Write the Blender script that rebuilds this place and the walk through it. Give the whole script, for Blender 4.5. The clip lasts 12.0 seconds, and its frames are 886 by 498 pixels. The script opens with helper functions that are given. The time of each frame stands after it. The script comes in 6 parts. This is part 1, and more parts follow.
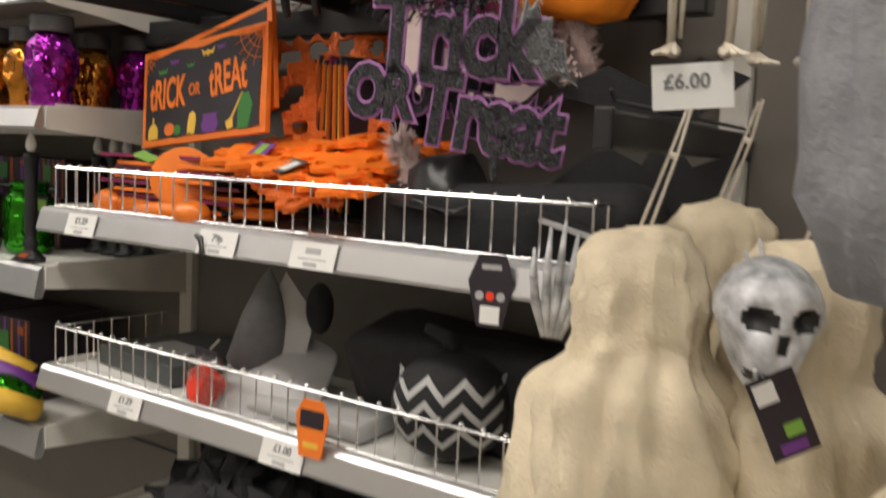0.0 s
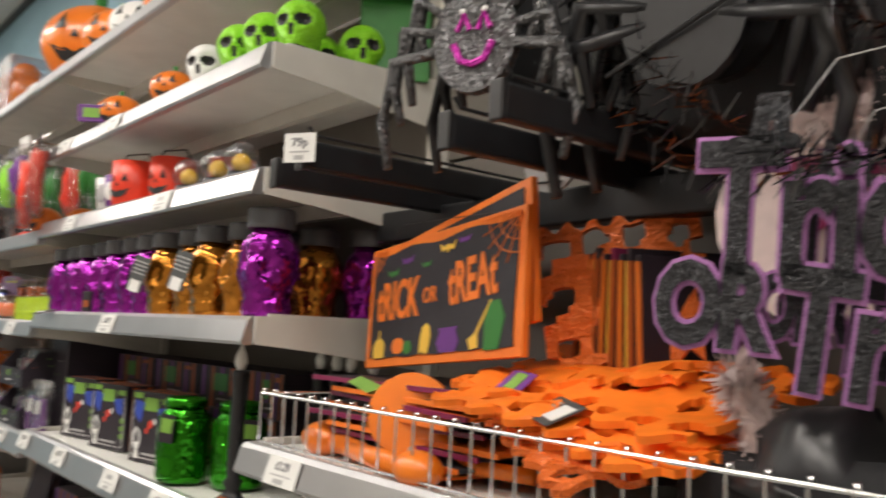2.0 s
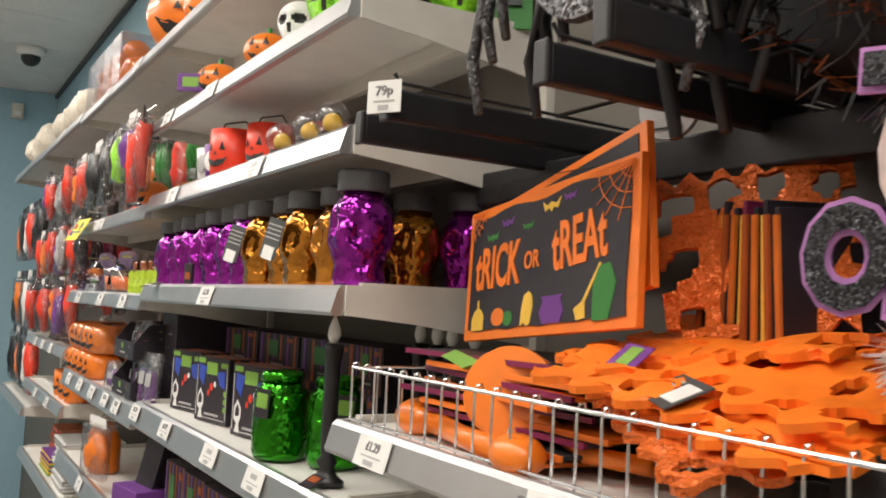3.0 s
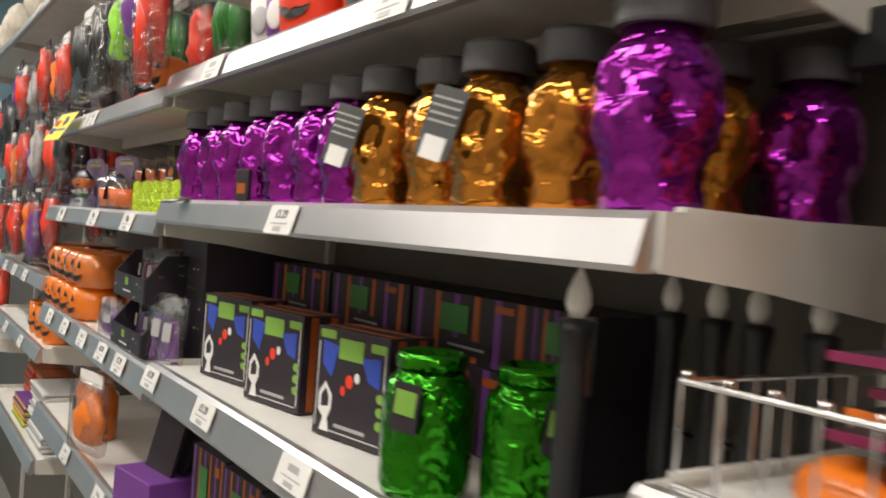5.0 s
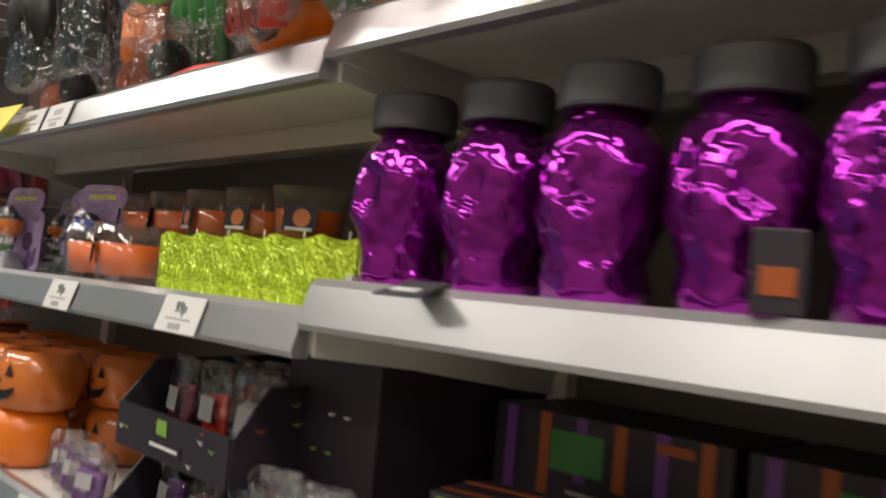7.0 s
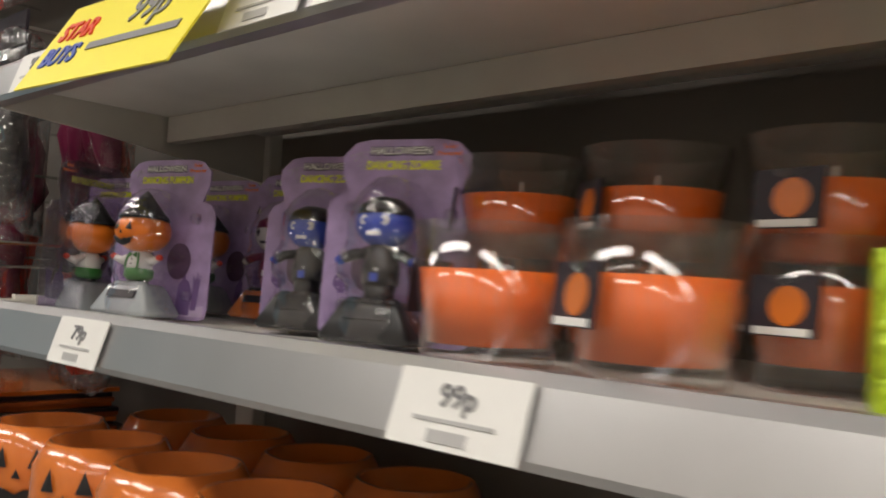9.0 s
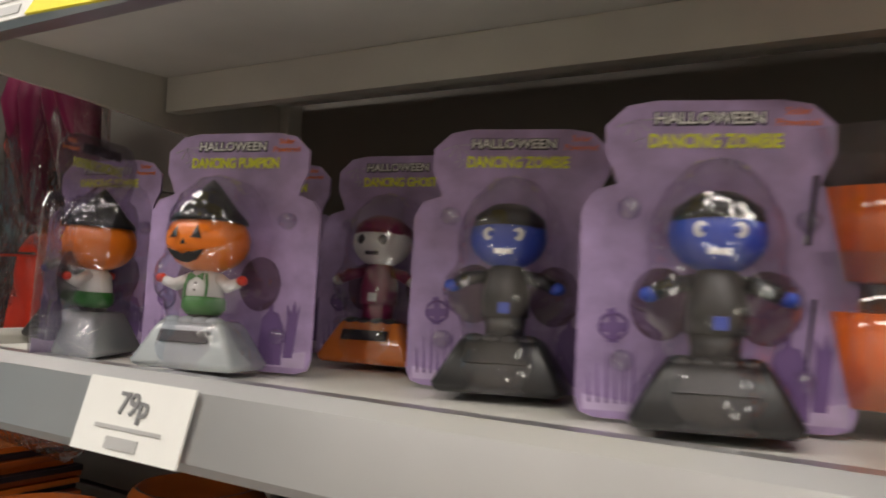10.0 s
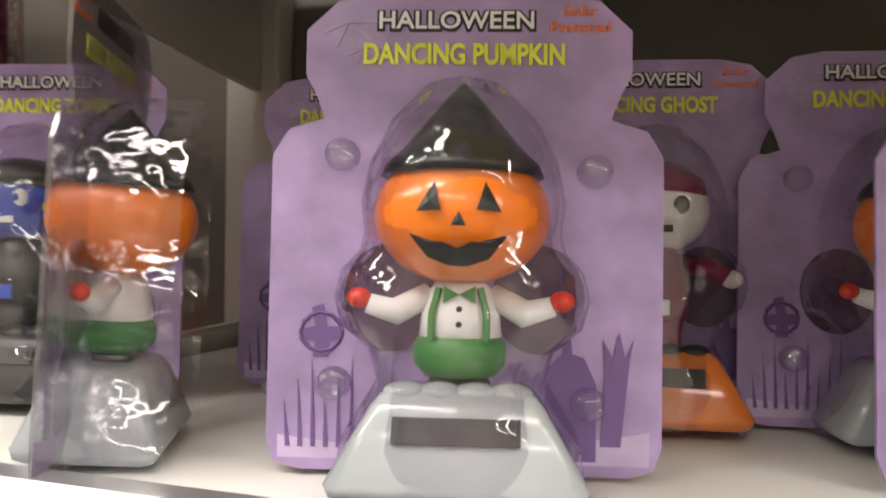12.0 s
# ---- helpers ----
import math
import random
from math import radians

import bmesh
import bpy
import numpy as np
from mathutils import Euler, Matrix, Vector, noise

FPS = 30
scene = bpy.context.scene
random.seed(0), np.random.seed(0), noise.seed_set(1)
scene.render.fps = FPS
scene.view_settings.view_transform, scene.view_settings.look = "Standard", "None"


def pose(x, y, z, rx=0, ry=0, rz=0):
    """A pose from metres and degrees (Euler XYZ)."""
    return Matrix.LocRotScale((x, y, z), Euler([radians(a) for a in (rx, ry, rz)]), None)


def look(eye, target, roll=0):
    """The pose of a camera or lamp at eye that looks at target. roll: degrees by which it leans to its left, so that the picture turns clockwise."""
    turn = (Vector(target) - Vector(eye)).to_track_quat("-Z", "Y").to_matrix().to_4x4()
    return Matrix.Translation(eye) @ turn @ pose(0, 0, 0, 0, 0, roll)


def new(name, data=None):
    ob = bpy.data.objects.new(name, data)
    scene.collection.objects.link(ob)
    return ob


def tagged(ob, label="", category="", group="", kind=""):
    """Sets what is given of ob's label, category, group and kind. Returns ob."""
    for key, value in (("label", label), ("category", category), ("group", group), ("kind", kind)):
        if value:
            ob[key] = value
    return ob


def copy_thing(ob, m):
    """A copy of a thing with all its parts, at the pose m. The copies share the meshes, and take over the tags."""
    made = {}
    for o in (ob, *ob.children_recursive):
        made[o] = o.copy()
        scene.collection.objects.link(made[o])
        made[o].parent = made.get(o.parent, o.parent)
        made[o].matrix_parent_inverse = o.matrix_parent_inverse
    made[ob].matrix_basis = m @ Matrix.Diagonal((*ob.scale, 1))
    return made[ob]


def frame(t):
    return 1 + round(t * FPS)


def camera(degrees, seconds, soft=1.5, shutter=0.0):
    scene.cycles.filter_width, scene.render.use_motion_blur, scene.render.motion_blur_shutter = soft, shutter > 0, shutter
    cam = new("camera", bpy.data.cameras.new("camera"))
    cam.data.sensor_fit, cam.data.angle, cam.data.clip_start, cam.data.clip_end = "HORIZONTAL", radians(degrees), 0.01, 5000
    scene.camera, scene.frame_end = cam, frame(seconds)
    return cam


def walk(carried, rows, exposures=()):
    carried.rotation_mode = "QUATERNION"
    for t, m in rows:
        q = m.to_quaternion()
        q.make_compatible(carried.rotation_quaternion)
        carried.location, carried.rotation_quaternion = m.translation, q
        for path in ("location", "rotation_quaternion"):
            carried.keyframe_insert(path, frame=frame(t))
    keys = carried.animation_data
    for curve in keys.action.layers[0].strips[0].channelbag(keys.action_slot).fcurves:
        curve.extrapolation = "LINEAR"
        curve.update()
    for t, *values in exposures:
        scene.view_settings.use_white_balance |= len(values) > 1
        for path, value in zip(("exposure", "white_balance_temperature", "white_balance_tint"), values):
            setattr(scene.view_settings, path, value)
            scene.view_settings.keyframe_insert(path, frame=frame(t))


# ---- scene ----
cam = camera(53.9, 12.0, soft=1.8, shutter=0.5)
PATH = [
    (0, (1.23, -0.719, 1.383), (0.095, 0.916, 1.187), 2.6),
    (0.5, (1.15, -0.637, 1.394), (-0.034, 0.974, 1.373), 3.6),
    (1, (1.043, -0.572, 1.421), (-0.154, 1.027, 1.542), 3.6),
    (1.5, (0.996, -0.533, 1.426), (-0.298, 0.981, 1.613), 3.0),
    (2, (0.964, -0.484, 1.427), (-0.585, 0.766, 1.627), 2.7),
    (2.5, (0.937, -0.427, 1.424), (-0.742, 0.648, 1.582), 2.6),
    (2.7, (0.925, -0.41, 1.422), (-0.778, 0.626, 1.573), 2.4),
    (4.3, (0.591, -0.422, 1.417), (-1.07, 0.691, 1.45), 4.5),
    (4.5, (0.517, -0.402, 1.411), (-1.156, 0.694, 1.405), 4.4),
    (5, (0.335, -0.353, 1.418), (-1.337, 0.744, 1.389), 4.4),
    (5.5, (0.128, -0.362, 1.416), (-1.475, 0.833, 1.403), 5.0),
    (6, (-0.088, -0.385, 1.425), (-1.603, 0.92, 1.406), 4.1),
    (6.5, (-0.301, -0.368, 1.421), (-1.809, 0.946, 1.384), 4.6),
    (7, (-0.475, -0.342, 1.438), (-1.927, 1.029, 1.541), 5.2),
    (7.5, (-0.681, -0.398, 1.445), (-2.031, 1.075, 1.548), 6.1),
    (7.7, (-0.762, -0.385, 1.446), (-2.14, 1.063, 1.51), 5.4),
    (9.3, (-1.262, -0.248, 1.453), (-2.597, 1.237, 1.557), 2.1),
    (9.5, (-1.326, -0.245, 1.461), (-2.553, 1.331, 1.555), 1.5),
    (10, (-1.42, -0.232, 1.464), (-2.546, 1.42, 1.535), 2.3),
    (10.5, (-1.508, -0.197, 1.462), (-2.645, 1.448, 1.515), 1.7),
    (11, (-1.598, -0.152, 1.471), (-2.695, 1.518, 1.573), 0.1),
    (11.5, (-1.649, -0.137, 1.478), (-2.555, 1.646, 1.491), -0.1),
    (12, (-1.678, -0.139, 1.473), (-2.339, 1.749, 1.446), 0.9),
]

walk(cam, [(t, look(eye, target, roll)) for t, eye, target, roll in PATH],
     exposures=[(0.0, -0.12), (0.5, -0.15), (1.0, -0.05), (2.0, -0.02), (2.7, 0.15), (5.0, 0.02), (6.5, -0.32), (7.5, -0.35), (10.0, -0.2), (11.0, 0.3), (11.5, 0.7), (12.0, 0.62)])

# ---- world and light ----
world = bpy.data.worlds.new("world")
world.use_nodes = True
scene.world = world
world.node_tree.nodes["Background"].inputs[0].default_value = (0.9, 0.95, 1, 1)
world.node_tree.nodes["Background"].inputs[1].default_value = 0.05
CEIL = 2.72
LAMPS = [(2.4, -0.8), (0.9, -0.8), (-0.6, -0.8), (-2.1, -0.8), (-3.6, -0.8), (1.6, -2.0), (0.0, -2.0), (-1.6, -2.0), (-3.2, -2.0)]
for lx, ly in LAMPS:
    ld = bpy.data.lights.new("ceiling_lamp", "AREA")
    ld.shape, ld.size, ld.size_y, ld.energy, ld.color = "RECTANGLE", 1.1, 0.22, 11.5 if ly > -1 else 6.0, (1.0, 0.92, 0.835)
    new("ceiling_lamp", ld).matrix_world = look((lx, ly, CEIL - 0.06), (lx, ly + 0.001, 0))


# ---- materials ----
def mat(name, color, rough=0.5, metal=0.0, var=0.12, scale=40.0, bump=0.1, bscale=None, trans=0.0, alpha=1.0, emit=0.0, glitter=0.0, coat=0.0, dist=0.002):
    m = bpy.data.materials.new(name)
    m.use_nodes = True
    nt = m.node_tree
    b = nt.nodes["Principled BSDF"]
    b.inputs["Base Color"].default_value = (*color, 1)
    b.inputs["Roughness"].default_value = rough
    b.inputs["Metallic"].default_value = metal
    b.inputs["Transmission Weight"].default_value = trans
    b.inputs["Alpha"].default_value = alpha
    b.inputs["Coat Weight"].default_value = coat
    if emit:
        b.inputs["Emission Color"].default_value = (*color, 1)
        b.inputs["Emission Strength"].default_value = emit
    tc = nt.nodes.new("ShaderNodeTexCoord")
    n1 = nt.nodes.new("ShaderNodeTexNoise")
    n1.inputs["Scale"].default_value, n1.inputs["Detail"].default_value = scale, 6
    n2 = nt.nodes.new("ShaderNodeTexNoise")
    n2.inputs["Scale"].default_value, n2.inputs["Detail"].default_value = scale / 8, 3
    nt.links.new(tc.outputs["Object"], n1.inputs["Vector"])
    nt.links.new(tc.outputs["Object"], n2.inputs["Vector"])
    if var:
        add = nt.nodes.new("ShaderNodeMath")
        add.operation = "ADD"
        nt.links.new(n1.outputs[0], add.inputs[0])
        nt.links.new(n2.outputs[0], add.inputs[1])
        half = nt.nodes.new("ShaderNodeMapRange")
        half.inputs["From Min"].default_value, half.inputs["From Max"].default_value = 0.6, 1.4
        half.inputs["To Min"].default_value, half.inputs["To Max"].default_value = 1 - var, 1 + var
        nt.links.new(add.outputs[0], half.inputs[0])
        mul = nt.nodes.new("ShaderNodeMix")
        mul.data_type, mul.blend_type = "RGBA", "MULTIPLY"
        mul.inputs[0].default_value = 1
        mul.inputs[6].default_value = (*color, 1)
        nt.links.new(half.outputs[0], mul.inputs[7])
        nt.links.new(mul.outputs[2], b.inputs["Base Color"])
        rr = nt.nodes.new("ShaderNodeMapRange")
        rr.inputs["To Min"].default_value, rr.inputs["To Max"].default_value = max(0.02, rough * 0.75), min(1, rough * 1.25)
        nt.links.new(n2.outputs[0], rr.inputs[0])
        nt.links.new(rr.outputs[0], b.inputs["Roughness"])
    if glitter:
        v = nt.nodes.new("ShaderNodeTexVoronoi")
        v.inputs["Scale"].default_value = glitter
        nt.links.new(tc.outputs["Object"], v.inputs["Vector"])
        sub = nt.nodes.new("ShaderNodeVectorMath")
        sub.operation = "SUBTRACT"
        sub.inputs[1].default_value = (0.5, 0.5, 0.5)
        nt.links.new(v.outputs["Color"], sub.inputs[0])
        sc = nt.nodes.new("ShaderNodeVectorMath")
        sc.operation = "SCALE"
        sc.inputs["Scale"].default_value = 1.3
        nt.links.new(sub.outputs[0], sc.inputs[0])
        geo = nt.nodes.new("ShaderNodeNewGeometry")
        va = nt.nodes.new("ShaderNodeVectorMath")
        nt.links.new(sc.outputs[0], va.inputs[0])
        nt.links.new(geo.outputs["Normal"], va.inputs[1])
        nm = nt.nodes.new("ShaderNodeVectorMath")
        nm.operation = "NORMALIZE"
        nt.links.new(va.outputs[0], nm.inputs[0])
        nt.links.new(nm.outputs[0], b.inputs["Normal"])
    elif bump:
        n3 = n1
        if bscale:
            n3 = nt.nodes.new("ShaderNodeTexNoise")
            n3.inputs["Scale"].default_value, n3.inputs["Detail"].default_value = bscale, 2
            nt.links.new(tc.outputs["Object"], n3.inputs["Vector"])
        bp = nt.nodes.new("ShaderNodeBump")
        bp.inputs["Strength"].default_value, bp.inputs["Distance"].default_value = bump, dist
        nt.links.new(n3.outputs[0], bp.inputs["Height"])
        nt.links.new(bp.outputs[0], b.inputs["Normal"])
    return m


M_WALL = mat("blue_wall_paint", (0.33, 0.52, 0.62), 0.7, scale=30, var=0.06)
M_CEIL = mat("ceiling_tile", (0.72, 0.72, 0.7), 0.9, scale=60, var=0.08)
M_FLOOR = mat("vinyl_floor", (0.35, 0.34, 0.32), 0.35, scale=20, var=0.15)
M_SHELF = mat("cream_powder_coat", (0.62, 0.6, 0.55), 0.45, scale=25, var=0.08, bump=0.04)
M_DECK = mat("white_shelf_top", (0.8, 0.79, 0.75), 0.4, scale=18, var=0.09, bump=0.03)
M_LIP = mat("silver_price_rail", (0.55, 0.55, 0.56), 0.31, 0.8, scale=14, var=0.07, bump=0.03)
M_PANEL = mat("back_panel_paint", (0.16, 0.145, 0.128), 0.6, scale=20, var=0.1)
M_DARK = mat("dark_upright", (0.05, 0.05, 0.05), 0.5)
M_BLACK = mat("black_plastic", (0.016, 0.016, 0.018), 0.35, scale=60, var=0.3)
M_RAIL = mat("black_arm_steel", (0.02, 0.021, 0.024), 0.38, 0.2, scale=50, var=0.3)
M_CLOTHBLK = mat("black_cloth", (0.012, 0.012, 0.014), 0.9, scale=90, var=0.4, bump=0.5)
M_CHROME = mat("chrome_wire", (0.72, 0.72, 0.72), 0.18, 1.0, var=0.1)
M_WHITE = mat("white_card", (0.78, 0.78, 0.76), 0.5, scale=30, var=0.04)
M_INK = mat("grey_ink", (0.2, 0.2, 0.21), 0.6)
M_YELLOW = mat("yellow_card", (0.85, 0.76, 0.04), 0.45, scale=20, var=0.05)
M_ORANGE = mat("orange_plastic", (0.83, 0.2, 0.012), 0.3, scale=20, var=0.14, bump=0.05, coat=0.3)
M_FOAM = mat("orange_glitter_foam", (0.92, 0.2, 0.012), 0.5, scale=60, var=0.2, bump=0.4)
M_OGLIT = mat("orange_glitter", (0.75, 0.15, 0.02), 0.35, 0.3, glitter=700)
M_BGLIT = mat("black_glitter", (0.035, 0.035, 0.04), 0.35, 0.5, glitter=600)
M_SGLIT = mat("silver_black_glitter", (0.12, 0.12, 0.125), 0.35, 0.7, glitter=600)
M_LILAC = mat("lilac_foam", (0.47, 0.2, 0.5), 0.6, scale=50)
M_PINK = mat("magenta_glitter", (0.62, 0.03, 0.45), 0.4, 0.3, glitter=800)
M_PURPLE = mat("purple_foil_glass", (0.3, 0.022, 0.32), 0.08, 0.9, scale=30, var=0.4, bump=1.0, bscale=30, dist=0.014)
M_GOLD = mat("amber_foil_glass", (0.52, 0.21, 0.03), 0.08, 0.9, scale=30, var=0.4, bump=1.0, bscale=30, dist=0.014)
M_GREENGL = mat("green_foil_glass", (0.03, 0.24, 0.01), 0.1, 0.9, scale=30, var=0.3, bump=1.0, bscale=38, dist=0.013)
M_LID = mat("dark_grey_lid", (0.06, 0.06, 0.065), 0.5, scale=60, var=0.15)
M_TAG = mat("charcoal_card", (0.06, 0.065, 0.065), 0.55)
M_LIME = mat("lime_glitter", (0.45, 0.62, 0.02), 0.35, 0.25, glitter=500)
M_GSKULL = mat("green_glitter_skull", (0.28, 0.72, 0.02), 0.35, 0.1, glitter=700)
M_BONE = mat("bone_plastic", (0.66, 0.6, 0.5), 0.5, scale=45, var=0.2)
M_CREAM = mat("cream_gauze", (0.68, 0.59, 0.43), 0.92, scale=35, var=0.14, bump=0.7, bscale=260)
M_GREYCL = mat("grey_gauze", (0.24, 0.24, 0.26), 0.95, scale=30, var=0.45, bump=0.8, bscale=160)
M_SKULL = mat("grey_washed_skull", (0.46, 0.47, 0.49), 0.4, scale=60, var=1.0, bump=0.8, bscale=90)
M_WAX = mat("orange_wax", (0.85, 0.16, 0.015), 0.45, scale=20, var=0.06, bump=0.02)
def film(name, tint, rough, gloss, bscale, dist):
    """Thin clear plastic: see-through, with a gloss that grows towards the edge."""
    m = bpy.data.materials.new(name)
    m.use_nodes = True
    nt = m.node_tree
    nt.nodes.remove(nt.nodes["Principled BSDF"])
    t = nt.nodes.new("ShaderNodeBsdfTransparent")
    t.inputs[0].default_value = (*tint, 1)
    g = nt.nodes.new("ShaderNodeBsdfGlossy")
    g.inputs["Roughness"].default_value = rough
    lw = nt.nodes.new("ShaderNodeLayerWeight")
    lw.inputs["Blend"].default_value = 0.5
    pw = nt.nodes.new("ShaderNodeMath")
    pw.operation = "POWER"
    pw.inputs[1].default_value = 3.0
    fr = nt.nodes.new("ShaderNodeMath")
    fr.operation = "MULTIPLY_ADD"
    fr.inputs[1].default_value, fr.inputs[2].default_value = 0.7, gloss
    nt.links.new(lw.outputs["Facing"], pw.inputs[0])
    nt.links.new(pw.outputs[0], fr.inputs[0])
    mx = nt.nodes.new("ShaderNodeMixShader")
    n = nt.nodes.new("ShaderNodeTexNoise")
    n.inputs["Scale"].default_value = bscale
    tc = nt.nodes.new("ShaderNodeTexCoord")
    bp = nt.nodes.new("ShaderNodeBump")
    bp.inputs["Strength"].default_value, bp.inputs["Distance"].default_value = 0.8, dist
    nt.links.new(tc.outputs["Object"], n.inputs["Vector"])
    nt.links.new(n.outputs[0], bp.inputs["Height"])
    nt.links.new(bp.outputs[0], g.inputs["Normal"])
    nt.links.new(bp.outputs[0], lw.inputs["Normal"])
    nt.links.new(fr.outputs[0], mx.inputs[0])
    nt.links.new(t.outputs[0], mx.inputs[1])
    nt.links.new(g.outputs[0], mx.inputs[2])
    nt.links.new(mx.outputs[0], nt.nodes["Material Output"].inputs[0])
    return m


M_CLEAR = film("clear_blister", (0.95, 0.94, 0.97), 0.06, 0.1, 55, 0.006)
M_BAG = film("clear_bag", (0.92, 0.9, 0.9), 0.12, 0.1, 70, 0.02)
M_GLASS = film("clear_glass", (0.96, 0.97, 0.96), 0.03, 0.08, 5, 0.0002)
M_FROST = film("frosted_plastic", (0.86, 0.84, 0.88), 0.22, 0.16, 40, 0.002)
M_CREAMW = mat("cream_wall_paint", (0.55, 0.5, 0.44), 0.7, scale=30, var=0.06)
M_LEMON = mat("lemon_print", (0.75, 0.78, 0.06), 0.5)
M_LAV = mat("lavender_card", (0.36, 0.26, 0.48), 0.4, scale=70, var=0.4, bump=0.02)
M_LAVL = mat("pale_lavender_print", (0.5, 0.4, 0.6), 0.45, scale=60, var=0.3)
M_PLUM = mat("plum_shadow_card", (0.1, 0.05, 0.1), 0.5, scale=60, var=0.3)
M_LAVD = mat("dark_lavender_print", (0.16, 0.09, 0.26), 0.5)
M_STONE = mat("grey_plastic_stone", (0.34, 0.37, 0.39), 0.25, scale=40, var=0.15, coat=0.5)
M_GREEN = mat("green_print", (0.035, 0.2, 0.035), 0.4)
M_LIMEP = mat("lime_print", (0.2, 0.4, 0.06), 0.5)
M_BLUE = mat("blue_print", (0.03, 0.07, 0.42), 0.4)
M_RED = mat("red_plastic", (0.75, 0.05, 0.02), 0.35, scale=30, var=0.2)
M_PURP = mat("purple_print", (0.16, 0.04, 0.26), 0.45)
M_MAG = mat("maroon_plastic", (0.2, 0.015, 0.07), 0.35)
M_BOX = mat("black_print_box", (0.02, 0.014, 0.022), 0.5, scale=40, var=0.3)
M_STRIPE = mat("orange_stripe_print", (0.36, 0.08, 0.012), 0.5)
M_BOARD = mat("black_sign_board", (0.022, 0.02, 0.026), 0.6, scale=60, var=0.3)
M_SIGNO = mat("orange_sign_paint", (0.86, 0.2, 0.02), 0.5, scale=40, var=0.12)
M_YPRINT = mat("mustard_print", (0.8, 0.5, 0.06), 0.5)
M_TERRA = mat("terracotta_glaze", (0.62, 0.17, 0.03), 0.18, scale=25, var=0.22, coat=0.6)
M_BOA = mat("pale_pink_feather", (0.72, 0.6, 0.58), 0.9, scale=60, var=0.15)
M_GREY = mat("grey_felt", (0.16, 0.16, 0.17), 0.85, scale=70, var=0.2, bump=0.5)
M_LGREY = mat("pale_grey_plastic", (0.42, 0.42, 0.42), 0.4, scale=30)
M_FLUO = mat("lamp_diffuser", (1.0, 0.95, 0.87), 0.5, var=0, bump=0, emit=6.0)
M_SKIN = mat("fabric_orange", (0.88, 0.25, 0.01), 0.8, scale=60, var=0.15, bump=0.6, bscale=25, dist=0.01)


# ---- mesh helpers ----
def root(name, m, label="", category="", group=""):
    ob = new(name)
    ob.empty_display_size = 0.02
    ob.matrix_world = m
    return tagged(ob, label, category, group)


def part(name, bm, material, parent=None, label="", smooth=False, m=None):
    me = bpy.data.meshes.new(name)
    bmesh.ops.recalc_face_normals(bm, faces=bm.faces)
    bm.to_mesh(me)
    bm.free()
    for mm in (material if isinstance(material, (list, tuple)) else [material]):
        me.materials.append(mm)
    if smooth:
        me.polygons.foreach_set("use_smooth", [True] * len(me.polygons))
    ob = new(name, me)
    if parent is not None:
        ob.parent = parent
    if m is not None:
        ob.matrix_basis = m
    if label:
        ob["label"] = label
    return ob


def again(ob, parent, m=None, name=None):
    o = new(name or ob.name.split(".")[0], ob.data)
    o.parent = parent
    if m is not None:
        o.matrix_basis = m
    return o


def bx(sx, sy, sz, c=(0, 0, 0), bev=0.0, bm=None, m=None):
    bm = bm or bmesh.new()
    mm = Matrix.Translation(c)
    if m is not None:
        mm = m @ mm
    r = bmesh.ops.create_cube(bm, size=1, matrix=mm @ Matrix.Diagonal((sx, sy, sz, 1)))
    if bev:
        es = list({e for v in r["verts"] for e in v.link_edges})
        bmesh.ops.bevel(bm, geom=es, offset=bev, segments=2, affect="EDGES", profile=0.5)
    return bm


def lathe(profile, segs=24, bm=None, m=Matrix(), shape=None):
    """Revolves (radius, height) pairs about z; shape(angle, height, radius) may swell it."""
    bm = bm or bmesh.new()
    rings = []
    for r, z in profile:
        ring = []
        for k in range(segs):
            a = 2 * math.pi * k / segs
            rr = shape(a, z, r) if shape else r
            ring.append(bm.verts.new(m @ Vector((rr * math.cos(a), rr * math.sin(a), z))))
        rings.append(ring)
    for a, b in zip(rings, rings[1:]):
        for k in range(segs):
            bm.faces.new((a[k], a[(k + 1) % segs], b[(k + 1) % segs], b[k]))
    if profile[0][0] > 1e-5:
        bm.faces.new(rings[0][::-1])
    if profile[-1][0] > 1e-5:
        bm.faces.new(rings[-1])
    return bm


def tube(points, r, segs=8, bm=None):
    bm = bm or bmesh.new()
    pts = [Vector(p) for p in points]
    radii = r if isinstance(r, (list, tuple)) else [r] * len(pts)
    prev = None
    first = None
    for i, p in enumerate(pts):
        d = (pts[min(i + 1, len(pts) - 1)] - pts[max(i - 1, 0)]).normalized()
        up = Vector((0, 0, 1)) if abs(d.z) < 0.9 else Vector((0, 1, 0))
        u = d.cross(up).normalized()
        v = d.cross(u)
        ring = [bm.verts.new(p + radii[i] * (math.cos(2 * math.pi * k / segs) * u + math.sin(2 * math.pi * k / segs) * v)) for k in range(segs)]
        if prev:
            for k in range(segs):
                bm.faces.new((prev[k], prev[(k + 1) % segs], ring[(k + 1) % segs], ring[k]))
        else:
            first = ring
        prev = ring
    bm.faces.new(first[::-1])
    bm.faces.new(prev)
    return bm


def plate(pts, thick, bm=None, m=Matrix()):
    """A flat outline in x, z, from y = 0 forward to y = -thick."""
    bm = bm or bmesh.new()
    a = [bm.verts.new(m @ Vector((x, 0, z))) for x, z in pts]
    b = [bm.verts.new(m @ Vector((x, -thick, z))) for x, z in pts]
    n = len(pts)
    bm.faces.new(a)
    bm.faces.new(b[::-1])
    for k in range(n):
        bm.faces.new((a[k], b[k], b[(k + 1) % n], a[(k + 1) % n]))
    return bm


